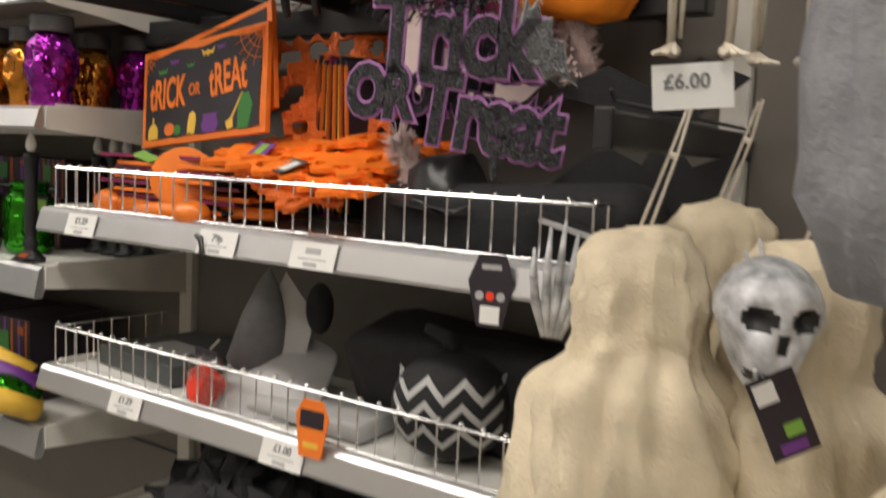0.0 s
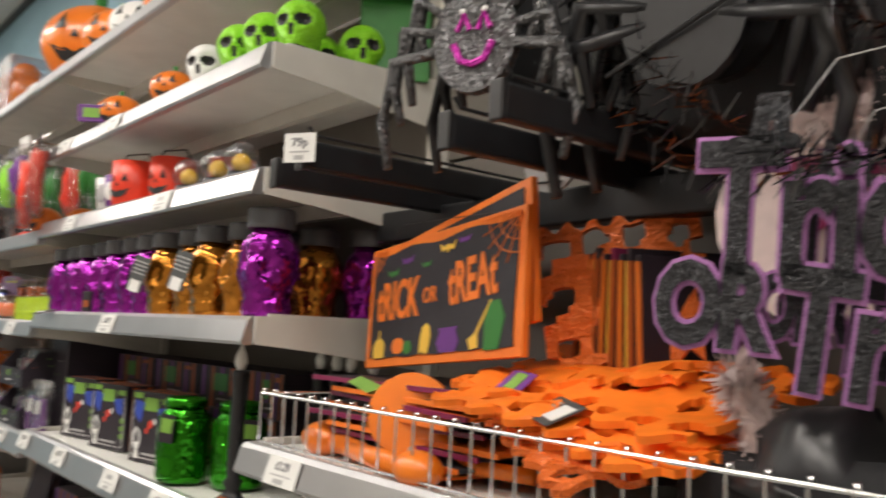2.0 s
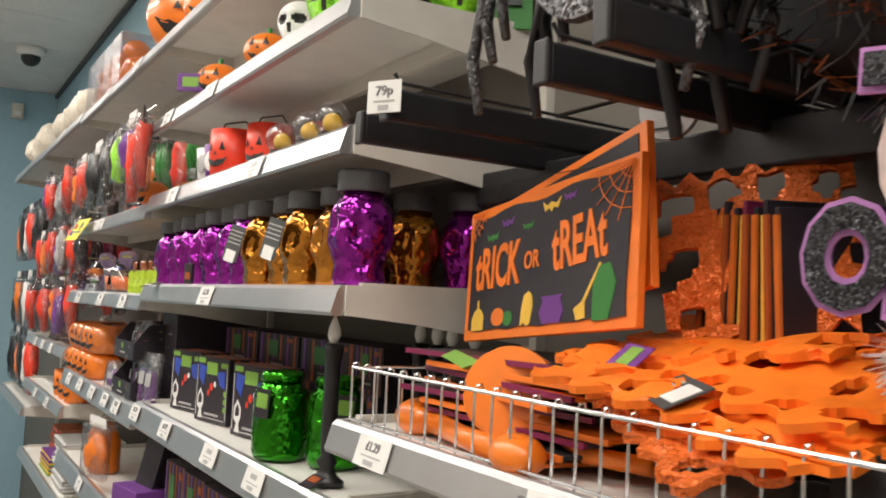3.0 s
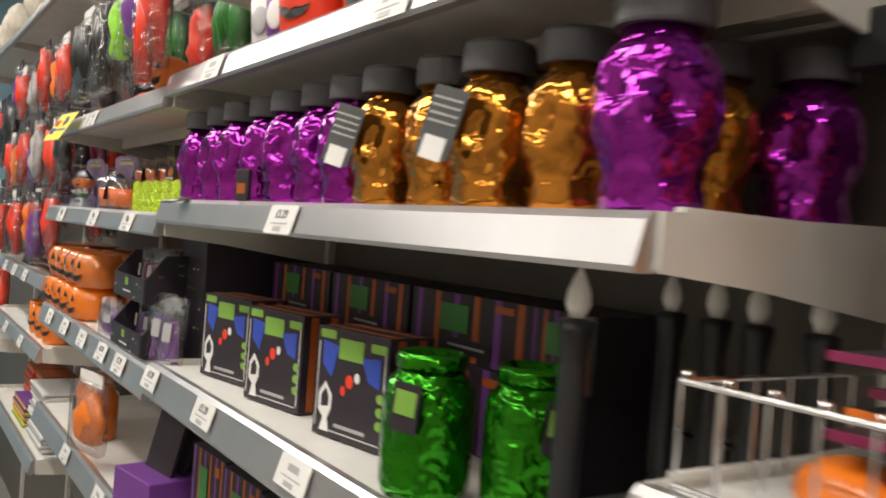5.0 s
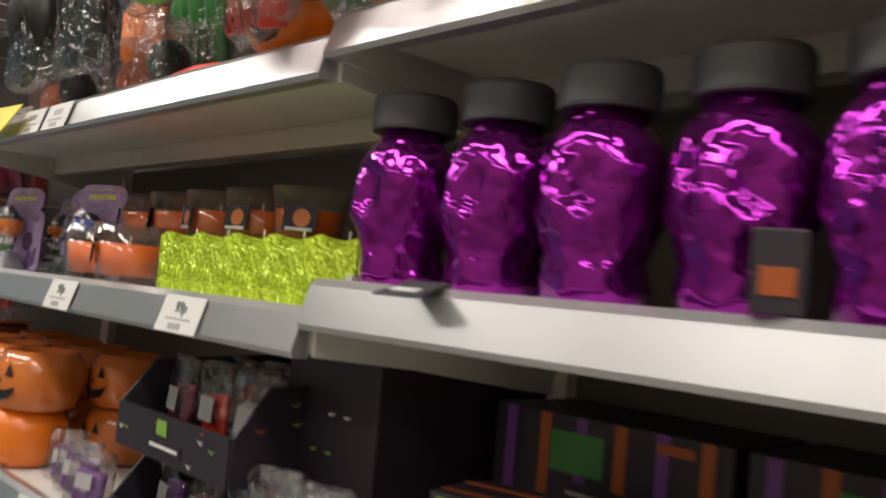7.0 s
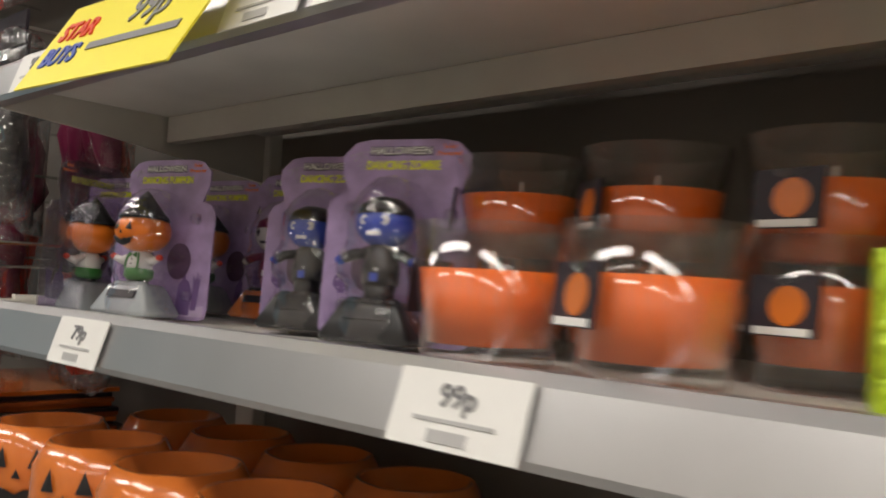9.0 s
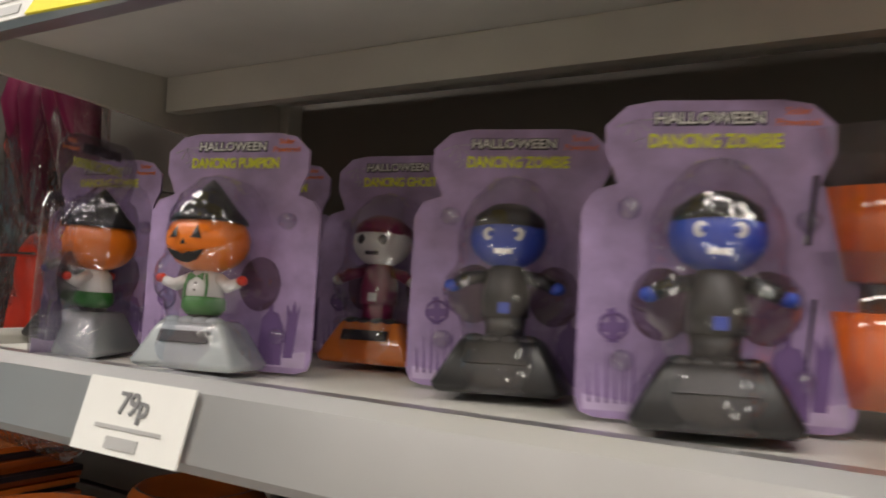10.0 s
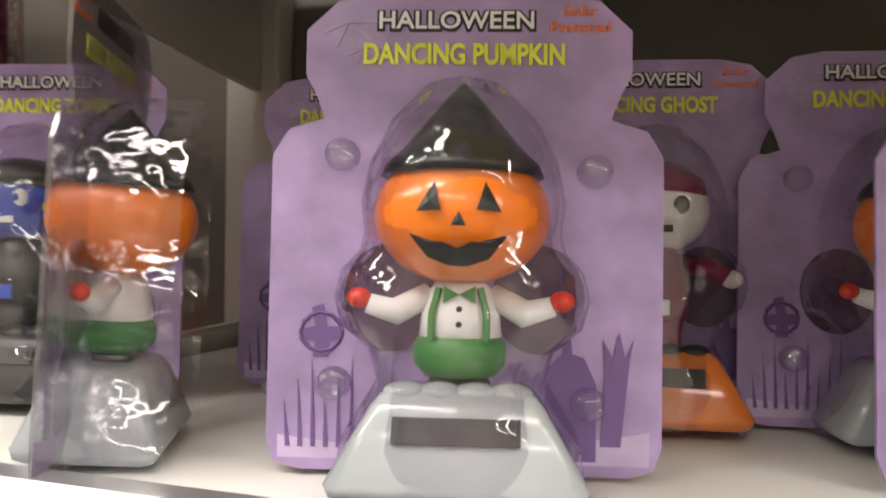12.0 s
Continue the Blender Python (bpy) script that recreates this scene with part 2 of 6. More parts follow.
def rrect(w, h, r, n=5, x0=0.0, z0=0.0):
    pts = []
    for cx, cz, a0 in ((w / 2 - r, h / 2 - r, 0), (-w / 2 + r, h / 2 - r, 90), (-w / 2 + r, -h / 2 + r, 180), (w / 2 - r, -h / 2 + r, 270)):
        for k in range(n + 1):
            a = radians(a0 + 90 * k / n)
            pts.append((x0 + cx + r * math.cos(a), z0 + cz + r * math.sin(a)))
    return pts


def disc(rx, rz, x0=0.0, z0=0.0, n=20):
    return [(x0 + rx * math.cos(2 * math.pi * k / n), z0 + rz * math.sin(2 * math.pi * k / n)) for k in range(n)]


def ball(rx, ry, rz, c=(0, 0, 0), bm=None, u=20, v=12):
    bm = bm or bmesh.new()
    bmesh.ops.create_uvsphere(bm, u_segments=u, v_segments=v, radius=1, matrix=Matrix.Translation(c) @ Matrix.Diagonal((rx, ry, rz, 1)))
    return bm


def crumple(bm, amount, size, seed=0):
    for v in bm.verts:
        v.co += amount * noise.noise_vector(v.co / size + Vector((seed * 7.3, seed * 3.1, seed)))
    return bm


def text(body, size, material, parent, m, extrude=0.0004, offset=0.0, name="lettering", label="", align="CENTER", spacing=1.0):
    cu = bpy.data.curves.new(name, "FONT")
    cu.body, cu.size, cu.extrude, cu.offset, cu.align_x, cu.align_y = body, size, extrude, offset, align, "CENTER"
    cu.space_character = spacing
    cu.resolution_u = 3
    tmp = new(name, cu)
    me = bpy.data.meshes.new_from_object(tmp.evaluated_get(bpy.context.evaluated_depsgraph_get()))
    bpy.data.objects.remove(tmp)
    me.materials.clear()
    me.materials.append(material)
    ob = new(name, me)
    ob.parent = parent
    ob.matrix_basis = m @ pose(0, 0, 0, 90, 0, 0)
    if label:
        ob["label"] = label
    return ob


def struct(name, bm, material, label, smooth=False):
    return tagged(part(name, bm, material, smooth=smooth), label, name.split("_")[0], kind="structure")


# ---- the room ----
XL, XR, YB, YF = -5.4, 3.6, 0.34, -2.6
struct("floor", bx(XR - XL, YB - YF, 0.1, ((XL + XR) / 2, (YB + YF) / 2, -0.05)), M_FLOOR, "grey vinyl shop floor with light scuffs")
struct("wall_back", bx(XR - XL, 0.1, CEIL, ((XL + XR) / 2, YB + 0.05, CEIL / 2)), M_WALL, "pale blue painted wall behind the shelving")
struct("wall_end", bx(0.1, YB - YF + 0.2, CEIL, (XL - 0.05, (YB + YF) / 2, CEIL / 2)), M_WALL, "pale blue painted end wall of the aisle")
struct("wall_right", bx(0.1, YB - YF + 0.2, CEIL, (XR + 0.05, (YB + YF) / 2, CEIL / 2)), M_CREAMW, "plain painted wall closing the shop")
struct("wall_front", bx(XR - XL, 0.1, CEIL, ((XL + XR) / 2, YF - 0.05, CEIL / 2)), M_CREAMW, "plain painted wall across the aisle")
cb = bx(XR - XL + 0.2, YB - YF + 0.2, 0.08, ((XL + XR) / 2, (YB + YF) / 2, CEIL + 0.045))
nx = int((XR - XL) / 0.6)
for ix in range(nx):
    for iy in range(4):
        bx(0.592, 0.592, 0.012, (XL + 0.3 + ix * 0.6, YB - 0.32 - iy * 0.6 - 0.1, CEIL + 0.002), bm=cb)
struct("ceiling", cb, M_CEIL, "white suspended ceiling of square tiles")
struct("trim", bx(XR - XL, 0.02, 0.022, ((XL + XR) / 2, YB - 0.012, CEIL - 0.014)), M_DARK, "dark strip where wall meets ceiling")
for lx, ly in LAMPS:
    r = root("ceiling_light", pose(lx, ly, CEIL - 0.004), "recessed fluorescent ceiling light with white diffuser", "ceiling light", "ceiling lights")
    part("frame", bx(1.2, 0.3, 0.02, (0, 0, -0.011), 0.004), M_WHITE, r)
    part("diffuser", bx(1.12, 0.22, 0.008, (0, 0, -0.0265)), M_FLUO, r)
r = root("security_camera", pose(-4.25, 0.05, CEIL - 0.004), "white dome security camera on the ceiling", "camera")
part("mount", lathe([(0.075, 0), (0.075, -0.03), (0.06, -0.045)], 24), M_WHITE, r, smooth=True)
part("dome", ball(0.05, 0.05, 0.05, (0, 0, -0.05)), M_BLACK, r, "dark glossy dome", True)
r = root("wall_sensor", pose(XL + 0.006, 0.1, CEIL - 0.15), "small cream sensor box on the end wall", "sensor")
part("case", bx(0.05, 0.07, 0.1, (0.025, 0, 0), 0.008), M_SHELF, r)
part("lens", bx(0.006, 0.04, 0.03, (0.054, 0, -0.02), 0.002), M_WHITE, r)

# ---- shelving ----
B0, B1, B2, B3, B4, B5, B6 = 1.9, 0.93, 0.0, -0.965, -1.93, -2.9, -3.9
BACK = 0.28
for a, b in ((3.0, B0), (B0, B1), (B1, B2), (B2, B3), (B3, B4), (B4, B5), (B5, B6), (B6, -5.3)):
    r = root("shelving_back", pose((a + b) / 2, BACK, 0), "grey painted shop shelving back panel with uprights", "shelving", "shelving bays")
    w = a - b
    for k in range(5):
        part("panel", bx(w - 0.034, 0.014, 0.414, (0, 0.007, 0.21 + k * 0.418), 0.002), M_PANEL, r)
    part("upright", bx(0.032, 0.03, 2.1, (w / 2, 0.002, 1.05), 0.002), M_SHELF, r)
    part("plinth", bx(w - 0.04, 0.02, 0.1, (0, -0.3, 0.05)), M_DARK, r)


def shelf(x0, x1, z, yf=0.0, lip=0.031, deck=M_DECK, ends=True, lipmat=None):
    """A shelf between x0 (left) and x1 with its top at z and its price rail's face at yf."""
    w, d = x1 - x0, BACK - yf
    r = root("shelf", pose((x0 + x1) / 2, 0, z), "cream metal shop shelf with a silver price rail", "shelf", "shop shelves")
    part("deck", bx(w - 0.012, d - 0.02, 0.01, (0, (yf + BACK) / 2, -0.006), 0.002), deck, r)
    prof = [(yf + 0.012, 0.004), (yf + 0.004, 0.004), (yf - 0.001, -0.001), (yf - 0.0088, -lip + 0.004), (yf - 0.0068, -lip), (yf + 0.004, -lip), (yf + 0.012, -0.02)]
    bm = bmesh.new()
    va = [bm.verts.new((-w / 2 + 0.002, y, zz)) for y, zz in prof]
    vb = [bm.verts.new((w / 2 - 0.002, y, zz)) for y, zz in prof]
    for k in range(len(prof)):
        k2 = (k + 1) % len(prof)
        bm.faces.new((va[k], va[k2], vb[k2], vb[k]))
    bm.faces.new(va)
    bm.faces.new(vb[::-1])
    part("price_rail", bm, lipmat or M_LIP, r)
    part("stiffener", bx(w - 0.02, 0.012, 0.024, (0, yf + 0.16, -0.0235)), M_SHELF, r)
    for s in (-1, 1):
        pts = [(yf + 0.008, 0.004), (BACK - 0.004, 0.012), (BACK - 0.004, -0.06), (BACK - 0.05, -0.055), (yf + 0.1, -0.038), (yf + 0.008, -0.03)]
        bm = plate(pts, 0.004, m=pose(s * (w / 2 - 0.002), 0, 0, 0, 0, 90))
        br = part("bracket", bm, M_SHELF, r)
        part("flange", bx(0.007, d * 0.8, 0.004, (s * (w / 2 - 0.005), yf + d * 0.5, 0.006)), M_SHELF, r)
    return r


Z_A, Z_B, Z_C, Z_Z, Z_D, Z_L, Z_DB, Z_P = 1.78, 1.621, 1.437, 1.955, 1.417, 1.197, 1.608, 1.186
Z_R, Z_R2 = 1.288, 1.05
shelf(B3, B2, Z_Z)
shelf(B3, B2, Z_A)
shelf(B3, B2, Z_B)
shelf(B3, B2, Z_C)
shelf(B3, B2, Z_L, 0.0, 0.044)
shelf(B3, B2, 0.95, 0.0, 0.044)
shelf(B4, B3, Z_Z)
shelf(B4, B3, Z_DB)
shelf(B4, B3, Z_D)
shelf(B4, B3, Z_P, 0.0, 0.044)
shelf(B4, B3, 0.945, 0.0, 0.044)
shelf(B5, B4, Z_Z + 0.01)
shelf(B5, B4, 1.245)
shelf(B5, B4, 1.07)
shelf(B5, B4, 0.8)
shelf(B6, B5, 1.97)
shelf(B6, B5, 0.95)
shelf(B2, B1, Z_R)
shelf(B2, B1, Z_R2)
shelf(B2, B1, 0.8)


def wire_basket(x0, x1, z, y, h=0.062, step=0.0265):
    """An upright wire fence along a shelf's front edge, with hoops over its top rail."""
    r = root("wire_riser", pose(x0, y, z), "chrome wire riser clipped to a shelf front", "wire riser", "wire risers")
    w = x1 - x0
    part("rail", tube([(0, 0, h), (w, 0, h)], 0.0019, 6), M_CHROME, r)
    part("rail", tube([(0, 0, 0.006), (w, 0, 0.006)], 0.0016, 6), M_CHROME, r)
    n = int(w / step)
    one = None
    for k in range(n + 1):
        x = k * w / n
        if one is None:
            bm = tube([(0, 0, 0.002), (0, 0, h - 0.003), (0, 0.002, h + 0.004), (0, 0.007, h + 0.005), (0, 0.009, h - 0.002)], 0.0012, 6)
            one = part("wire", bm, M_CHROME, r, smooth=True)
        else:
            again(one, r, pose(x, 0, 0))
    for s in (0, w):
        part("end_wire", tube([(s, 0, h), (s, 0.2, h)], 0.0016, 6), M_CHROME, r)
        for k in range(1, 7):
            part("wire", tube([(s, k * 0.032, 0.002), (s, k * 0.032, h)], 0.0012, 6), M_CHROME, r)


wire_basket(0.02, 0.888, Z_R + 0.001, 0.012)
wire_basket(0.02, 0.888, Z_R2 + 0.001, 0.012)


def price_label(x, z, y, w=0.06, h=0.036, price="", tilt=-10, rz=0, bars=True):
    r = root("price_label", pose(x, y, z, tilt, 0, rz), "white paper shelf price label" + (" reading " + price if price else ""), "price label", "price labels")
    part("card", bx(w, 0.0008, h), M_WHITE, r)
    if price:
        text(price, h * 0.42, M_INK, r, pose(0, -0.0008, h * 0.17), offset=0.0002)
    else:
        part("print", bx(w * 0.34, 0.0004, h * 0.22, (0, -0.0008, h * 0.16)), M_LGREY, r)
    if bars:
        part("print", bx(w * 0.62, 0.0004, h * 0.05, (0, -0.0008, -h * 0.14)), M_LGREY, r)
        part("barcode", bx(w * 0.3, 0.0004, h * 0.16, (-w * 0.02, -0.0008, -h * 0.34)), M_LGREY, r)
    return r


for x, z, p in ((-0.494, Z_C, "£1.29"), (0.115, Z_R, "£1.29"), (0.4, Z_R, "79p"), (0.56, Z_R, ""),
                (0.22, Z_R2, "£1.29"), (0.52, Z_R2, "£1.00"),
                (-0.69, Z_L, "£1.29"), (-0.42, Z_L, ""), (-0.22, Z_L, ""), (-0.93, Z_L, "£1.29"),
                (-0.3, Z_B, ""), (-0.55, Z_A, ""), (-0.83, Z_A, ""), (-0.75, Z_B, ""),
                (-1.13, Z_D, "99p"), (-1.393, Z_D, "99p"), (-1.722, Z_D, "79p"),
                (-1.12, Z_P, "£1.29"), (-1.25, Z_P, "£1.29"), (-1.42, Z_P, ""), (-1.6, Z_P, ""), (-1.78, Z_P, ""),
                (-1.46, Z_DB, ""), (-1.54, Z_DB, ""), (-1.825, Z_DB, "99p"),
                (-1.2, 0.945, ""), (-1.5, 0.945, ""), (-2.2, 1.245, ""), (-2.4, 1.245, ""), (-2.6, 1.245, ""),
                (-2.2, 1.07, ""), (-2.5, 1.07, ""), (-1.15, Z_Z, ""), (-1.5, Z_Z, ""), (-2.3, Z_Z + 0.01, "")):
    price_label(x, z - 0.0145, -0.0078, 0.068, 0.031, p, -17)

r = root("promotion_card", pose(-1.645, -0.034, 1.586, -30, 2, 0) @ Matrix.Scale(1.14, 4), "bright yellow promotion card clipped under a shelf rail", "sign")
part("card", bx(0.165, 0.001, 0.062, (0, 0, 0)), M_YELLOW, r)
text("99p", 0.026, M_INK, r, pose(0.025, -0.001, 0.012), offset=0.0003)
text("STAR", 0.018, M_RED, r, pose(-0.05, -0.001, 0.008), offset=0.0006)
text("BUYS", 0.018, M_BLUE, r, pose(-0.05, -0.001, -0.011), offset=0.0006)
part("print", bx(0.09, 0.0005, 0.005, (0.025, -0.001, -0.008)), M_INK, r)


# ---- jars on the shelf ----
def skull_jar(x, y, z, material, label, s=1.0, rz=0, tag=False):
    r = root("skull_jar", pose(x, y, z, 0, 0, rz), label, "jar", "skull jars")
    def face(a, h, rad):
        h = h / s
        d = math.cos(a + math.pi / 2)
        k = 1.0
        for ea in (-0.55, 0.55):
            da = math.atan2(math.sin(a + math.pi / 2 - ea), math.cos(a + math.pi / 2 - ea))
            k -= 0.32 * math.exp(-(da / 0.28) ** 2 - ((h - 0.066) / 0.012) ** 2)
        k += 0.1 * math.exp(-((h - 0.05) / 0.012) ** 2) * max(0, d) - 0.12 * math.exp(-((h - 0.028) / 0.01) ** 2) * (1 - max(0, d))
        k += 0.025 * math.sin(a * 9) * math.exp(-((h - 0.02) / 0.012) ** 2)
        return rad * k
    prof = [(0.024, 0), (0.03, 0.002), (0.033, 0.012), (0.032, 0.026), (0.035, 0.038), (0.0385, 0.05), (0.04, 0.062), (0.0395, 0.075), (0.037, 0.086), (0.031, 0.096), (0.0245, 0.102), (0.0245, 0.112)]
    bm = lathe([(a * s * 0.93, b * s) for a, b in prof], 48, shape=face)
    part("glass", bm, material, r, smooth=True)
    bm = lathe([(0.0285 * s, 0.108 * s), (0.029 * s, 0.11 * s), (0.029 * s, 0.129 * s), (0.0275 * s, 0.132 * s)], 48, shape=lambda a, h, q: q * (1 + 0.012 * math.sin(a * 24)))
    part("lid", bm, M_LID, r, "ridged dark grey screw lid")
    if tag:
        t = part("tag", bx(0.031 * s, 0.001, 0.054 * s, (0, 0, -0.03), 0.0004), M_TAG, r, "charcoal swing tag with a white barcode", m=pose(0.006, -0.047 * s, 0.094 * s, -6, 14, 18))
        part("barcode", bx(0.02 * s, 0.0006, 0.018 * s, (0, -0.001, -0.05)), M_WHITE, t)
        for k in range(4):
            part("print", bx(0.026 * s, 0.0006, 0.0016, (0, -0.001, -0.012 - k * 0.006)), M_LGREY, t)
        part("cord", tube([(0, 0, 0), (-0.004, 0.012, 0.012), (0, 0.024, 0.014)], 0.0006, 5), M_BLACK, t)
    return r


for k, x in enumerate((-0.926, -0.843, -0.764, -0.682, -0.604, -0.528, -0.45)):
    skull_jar(x, 0.047 + 0.004 * (k % 2), Z_C, M_PURPLE, "purple metallic glass skull jar with dark lid", rz=k * 11 - 30)
for x, y, tg, rz in ((-0.38, 0.047, True, 8), (-0.298, 0.056, False, 20), (-0.215, 0.047, True, 5), (-0.136, 0.06, False, -20)):
    skull_jar(x, y, Z_C, M_GOLD, "amber metallic glass skull jar with dark lid", rz=rz, tag=tg)
skull_jar(-0.045, 0.045, Z_C, M_PURPLE, "purple metallic glass skull jar at the shelf end", 1.08, 30)
skull_jar(-0.045, 0.2, Z_C, M_PURPLE, "purple metallic glass skull jar at the shelf back", 1.0, -15)
skull_jar(-0.085, 0.14, Z_C, M_GOLD, "amber metallic glass skull jar in the second row", 0.98, 5)
for k in range(6, 9):
    skull_jar(-0.92 + k * 0.09, 0.14, Z_C, M_PURPLE if k < 6 else M_GOLD, "metallic glass skull jar in the second row", rz=k * 40)
r = root("swing_tag", pose(-0.85, -0.002, Z_C + 0.005, -75, 0, 12), "black swing tag hanging over the price rail", "tag")
part("card", bx(0.03, 0.001, 0.036, (0, 0, -0.01)), M_TAG, r)
part("barcode", bx(0.018, 0.0006, 0.008, (0, -0.001, -0.016)), M_WHITE, r)
for x in (-0.64,):
    r = root("small_card_box", pose(x, 0.004, Z_C + 0.0045, 0, 0, 20), "small black printed card beside the jars", "box")
    part("card", bx(0.022, 0.006, 0.036, (0, 0, 0.018), 0.001), M_BOX, r)
    part("print", bx(0.014, 0.0006, 0.012, (0, -0.0035, 0.014)), M_STRIPE, r)


# ---- lower shelf: goblet boxes, green jars, candles ----
def goblet_box(x, y, z, rz):
    r = root("goblet_box", pose(x, y, z, 0, 0, rz) @ Matrix.Diagonal((1, 1, 0.9, 1)), "black boxed party goblet set with blue printed front", "box", "goblet boxes")
    w, d, h = 0.118, 0.06, 0.128
    part("carton", bx(w, d, h, (0, d / 2, h / 2), 0.001), M_BOX, r)
    f = -0.0008
    def pr(name, m_, pts):
        part(name, plate(pts, 0.0006, m=pose(0, f + 0.0007, 0)), m_, r)
    pr("print", M_BLUE, [(-0.047, 0.085), (-0.047, 0.112), (-0.02, 0.108), (-0.03, 0.07)])
    pr("print", M_BLUE, [(0.048, 0.07), (0.048, 0.104), (0.018, 0.1), (0.03, 0.075)])
    pr("print", M_LIMEP, rrect(0.04, 0.024, 0.001, 1, 0.0, 0.106))
    pr("print", M_LIMEP, rrect(0.026, 0.01, 0.001, 1, -0.04, 0.12))
    pr("print", M_LIMEP, rrect(0.024, 0.01, 0.001, 1, 0.044, 0.114))
    for k in range(3):
        pr("badge", M_LIMEP, disc(0.0055, 0.0055, 0.05, 0.03 + 0.015 * k, 14))
    bm = plate([(-0.05, 0.03), (-0.05, 0.05), (-0.04, 0.064), (-0.028, 0.05), (-0.028, 0.034), (-0.034, 0.022), (-0.03, 0.006), (-0.046, 0.006), (-0.041, 0.022)], 0.0006, m=pose(0, f + 0.0008, 0))
    part("print", bm, M_WHITE, r)
    pr("print", M_BOX, [(-0.045, 0.034), (-0.045, 0.048), (-0.038, 0.057), (-0.032, 0.046), (-0.033, 0.036)])
    pr("print", M_RED, disc(0.006, 0.008, 0.0, 0.07, 10))
    pr("print", M_WHITE, disc(0.004, 0.006, 0.012, 0.076, 10))
    pr("print", M_RED, disc(0.004, 0.006, -0.01, 0.058, 10))
    for dx in (-0.053, 0.0555):
        pr("border", M_WHITE, rrect(0.001, 0.1, 0.0002, 1, dx - 0.001, 0.06))
    pr("border", M_WHITE, rrect(0.08, 0.001, 0.0002, 1, 0.012, 0.008))
    pr("print", M_LGREY, rrect(0.05, 0.004, 0.0004, 1, 0.004, 0.016))
    for k in range(2):
        part("stripe", bx(0.0006, 0.01, h * 0.96, (w / 2 + 0.0004, 0.016 + k * 0.028, h / 2)), M_STRIPE, r)
        part("stripe", bx(w * 0.98, 0.006, 0.0006, (0, 0.014 + k * 0.028, h + 0.0004)), M_STRIPE, r)


for x, y, rz in ((-0.822, 0.06, 12), (-0.65, 0.06, 11), (-0.459, 0.066, 11)):
    goblet_box(x, y, Z_L + 0.001, rz)


def striped_box(x, y, z, w, h, d=0.1, rz=0, n=6):
    r = root("striped_box", pose(x, y, z, 0, 0, rz), "black and orange striped gift box with green label", "box", "striped boxes")
    part("carton", bx(w, d, h, (0, d / 2, h / 2), 0.001), M_BOX, r)
    for k in range(n):
        part("stripe", bx(w / n * 0.3, 0.0006, h * 0.98, (-w / 2 + (k + 0.5) * w / n, -0.0004, h / 2)), M_STRIPE if k % 2 else M_PURP, r)
    part("label", bx(w * 0.24, 0.0006, h * 0.42, (-w * 0.1, -0.0012, h * 0.62)), M_GREEN, r)
    part("label", bx(w * 0.4, 0.0006, h * 0.22, (w * 0.02, -0.0018, h * 0.22)), M_BOX, r)
    part("print", bx(w * 0.3, 0.0006, h * 0.04, (w * 0.02, -0.0024, h * 0.22)), M_LGREY, r)
    part("label", bx(w * 0.14, 0.0006, h * 0.1, (w * 0.3, -0.0012, h * 0.86)), M_STRIPE, r)


for x, w in ((-0.85, 0.2), (-0.64, 0.2), (-0.42, 0.22), (-0.27, 0.09)):
    striped_box(x, 0.17, Z_L + 0.001, w, 0.09)
    striped_box(x + 0.01, 0.172, Z_L + 0.092, w, 0.07)


def green_jar(x, y, z, rz=0):
    r = root("mason_jar", pose(x, y, z, 0, 0, rz), "shiny green metallic glass mason jar", "jar", "green jars")
    prof = [(0.03, 0), (0.036, 0.003), (0.039, 0.012), (0.0395, 0.08), (0.038, 0.094), (0.03, 0.104), (0.0285, 0.109)]
    part("glass", lathe(prof, 36, shape=lambda a, h, q: q * (1 + 0.035 * max(0, math.sin(a * 3)) * math.exp(-((h - 0.05) / 0.03) ** 2))), M_GREENGL, r, smooth=True)
    part("rim", lathe([(0.0285, 0.108), (0.031, 0.109), (0.031, 0.118), (0.029, 0.122), (0.027, 0.122), (0.026, 0.112)], 36), M_GREENGL, r, smooth=True)
    t = part("tag", bx(0.026, 0.001, 0.04, (0, 0, -0.02)), M_BOX, r, "printed swing tag", m=pose(0.034, -0.026, 0.1, 0, 5, 45))
    part("print", bx(0.02, 0.0006, 0.02, (0, -0.001, -0.016)), M_LIMEP, t)


green_jar(-0.282, 0.05, Z_L + 0.001, -20)
green_jar(-0.205, 0.1, Z_L + 0.001, 30)


def taper(x, y, z, tag=False):
    r = root("led_candlestick", pose(x, y, z) @ Matrix.Diagonal((1, 1, 0.92, 1)), "black drip candlestick with a white flame bulb", "candle", "black candlesticks")
    prof = [(0.021, 0), (0.022, 0.006), (0.014, 0.012), (0.009, 0.022), (0.013, 0.03), (0.008, 0.038), (0.0095, 0.05), (0.0095, 0.16), (0.012, 0.178), (0.012, 0.186), (0.007, 0.188)]
    part("stick", lathe(prof, 20, shape=lambda a, h, q: q * (1 + 0.08 * math.sin(3 * a + h * 60))), M_BLACK, r, smooth=True)
    part("flame", lathe([(0.004, 0.186), (0.0085, 0.198), (0.0075, 0.208), (0.003, 0.22), (0.0, 0.226)], 14), M_WHITE, r, "frosted white flame bulb", True)
    if tag:
        t = part("tag", bx(0.018, 0.03, 0.0008), M_BOX, r, "small folded tag", m=pose(0.026, -0.03, 0.012, 20, 10, 30))
        part("print", bx(0.012, 0.012, 0.0008, (0, 0.004, 0.0008)), M_STRIPE, t)


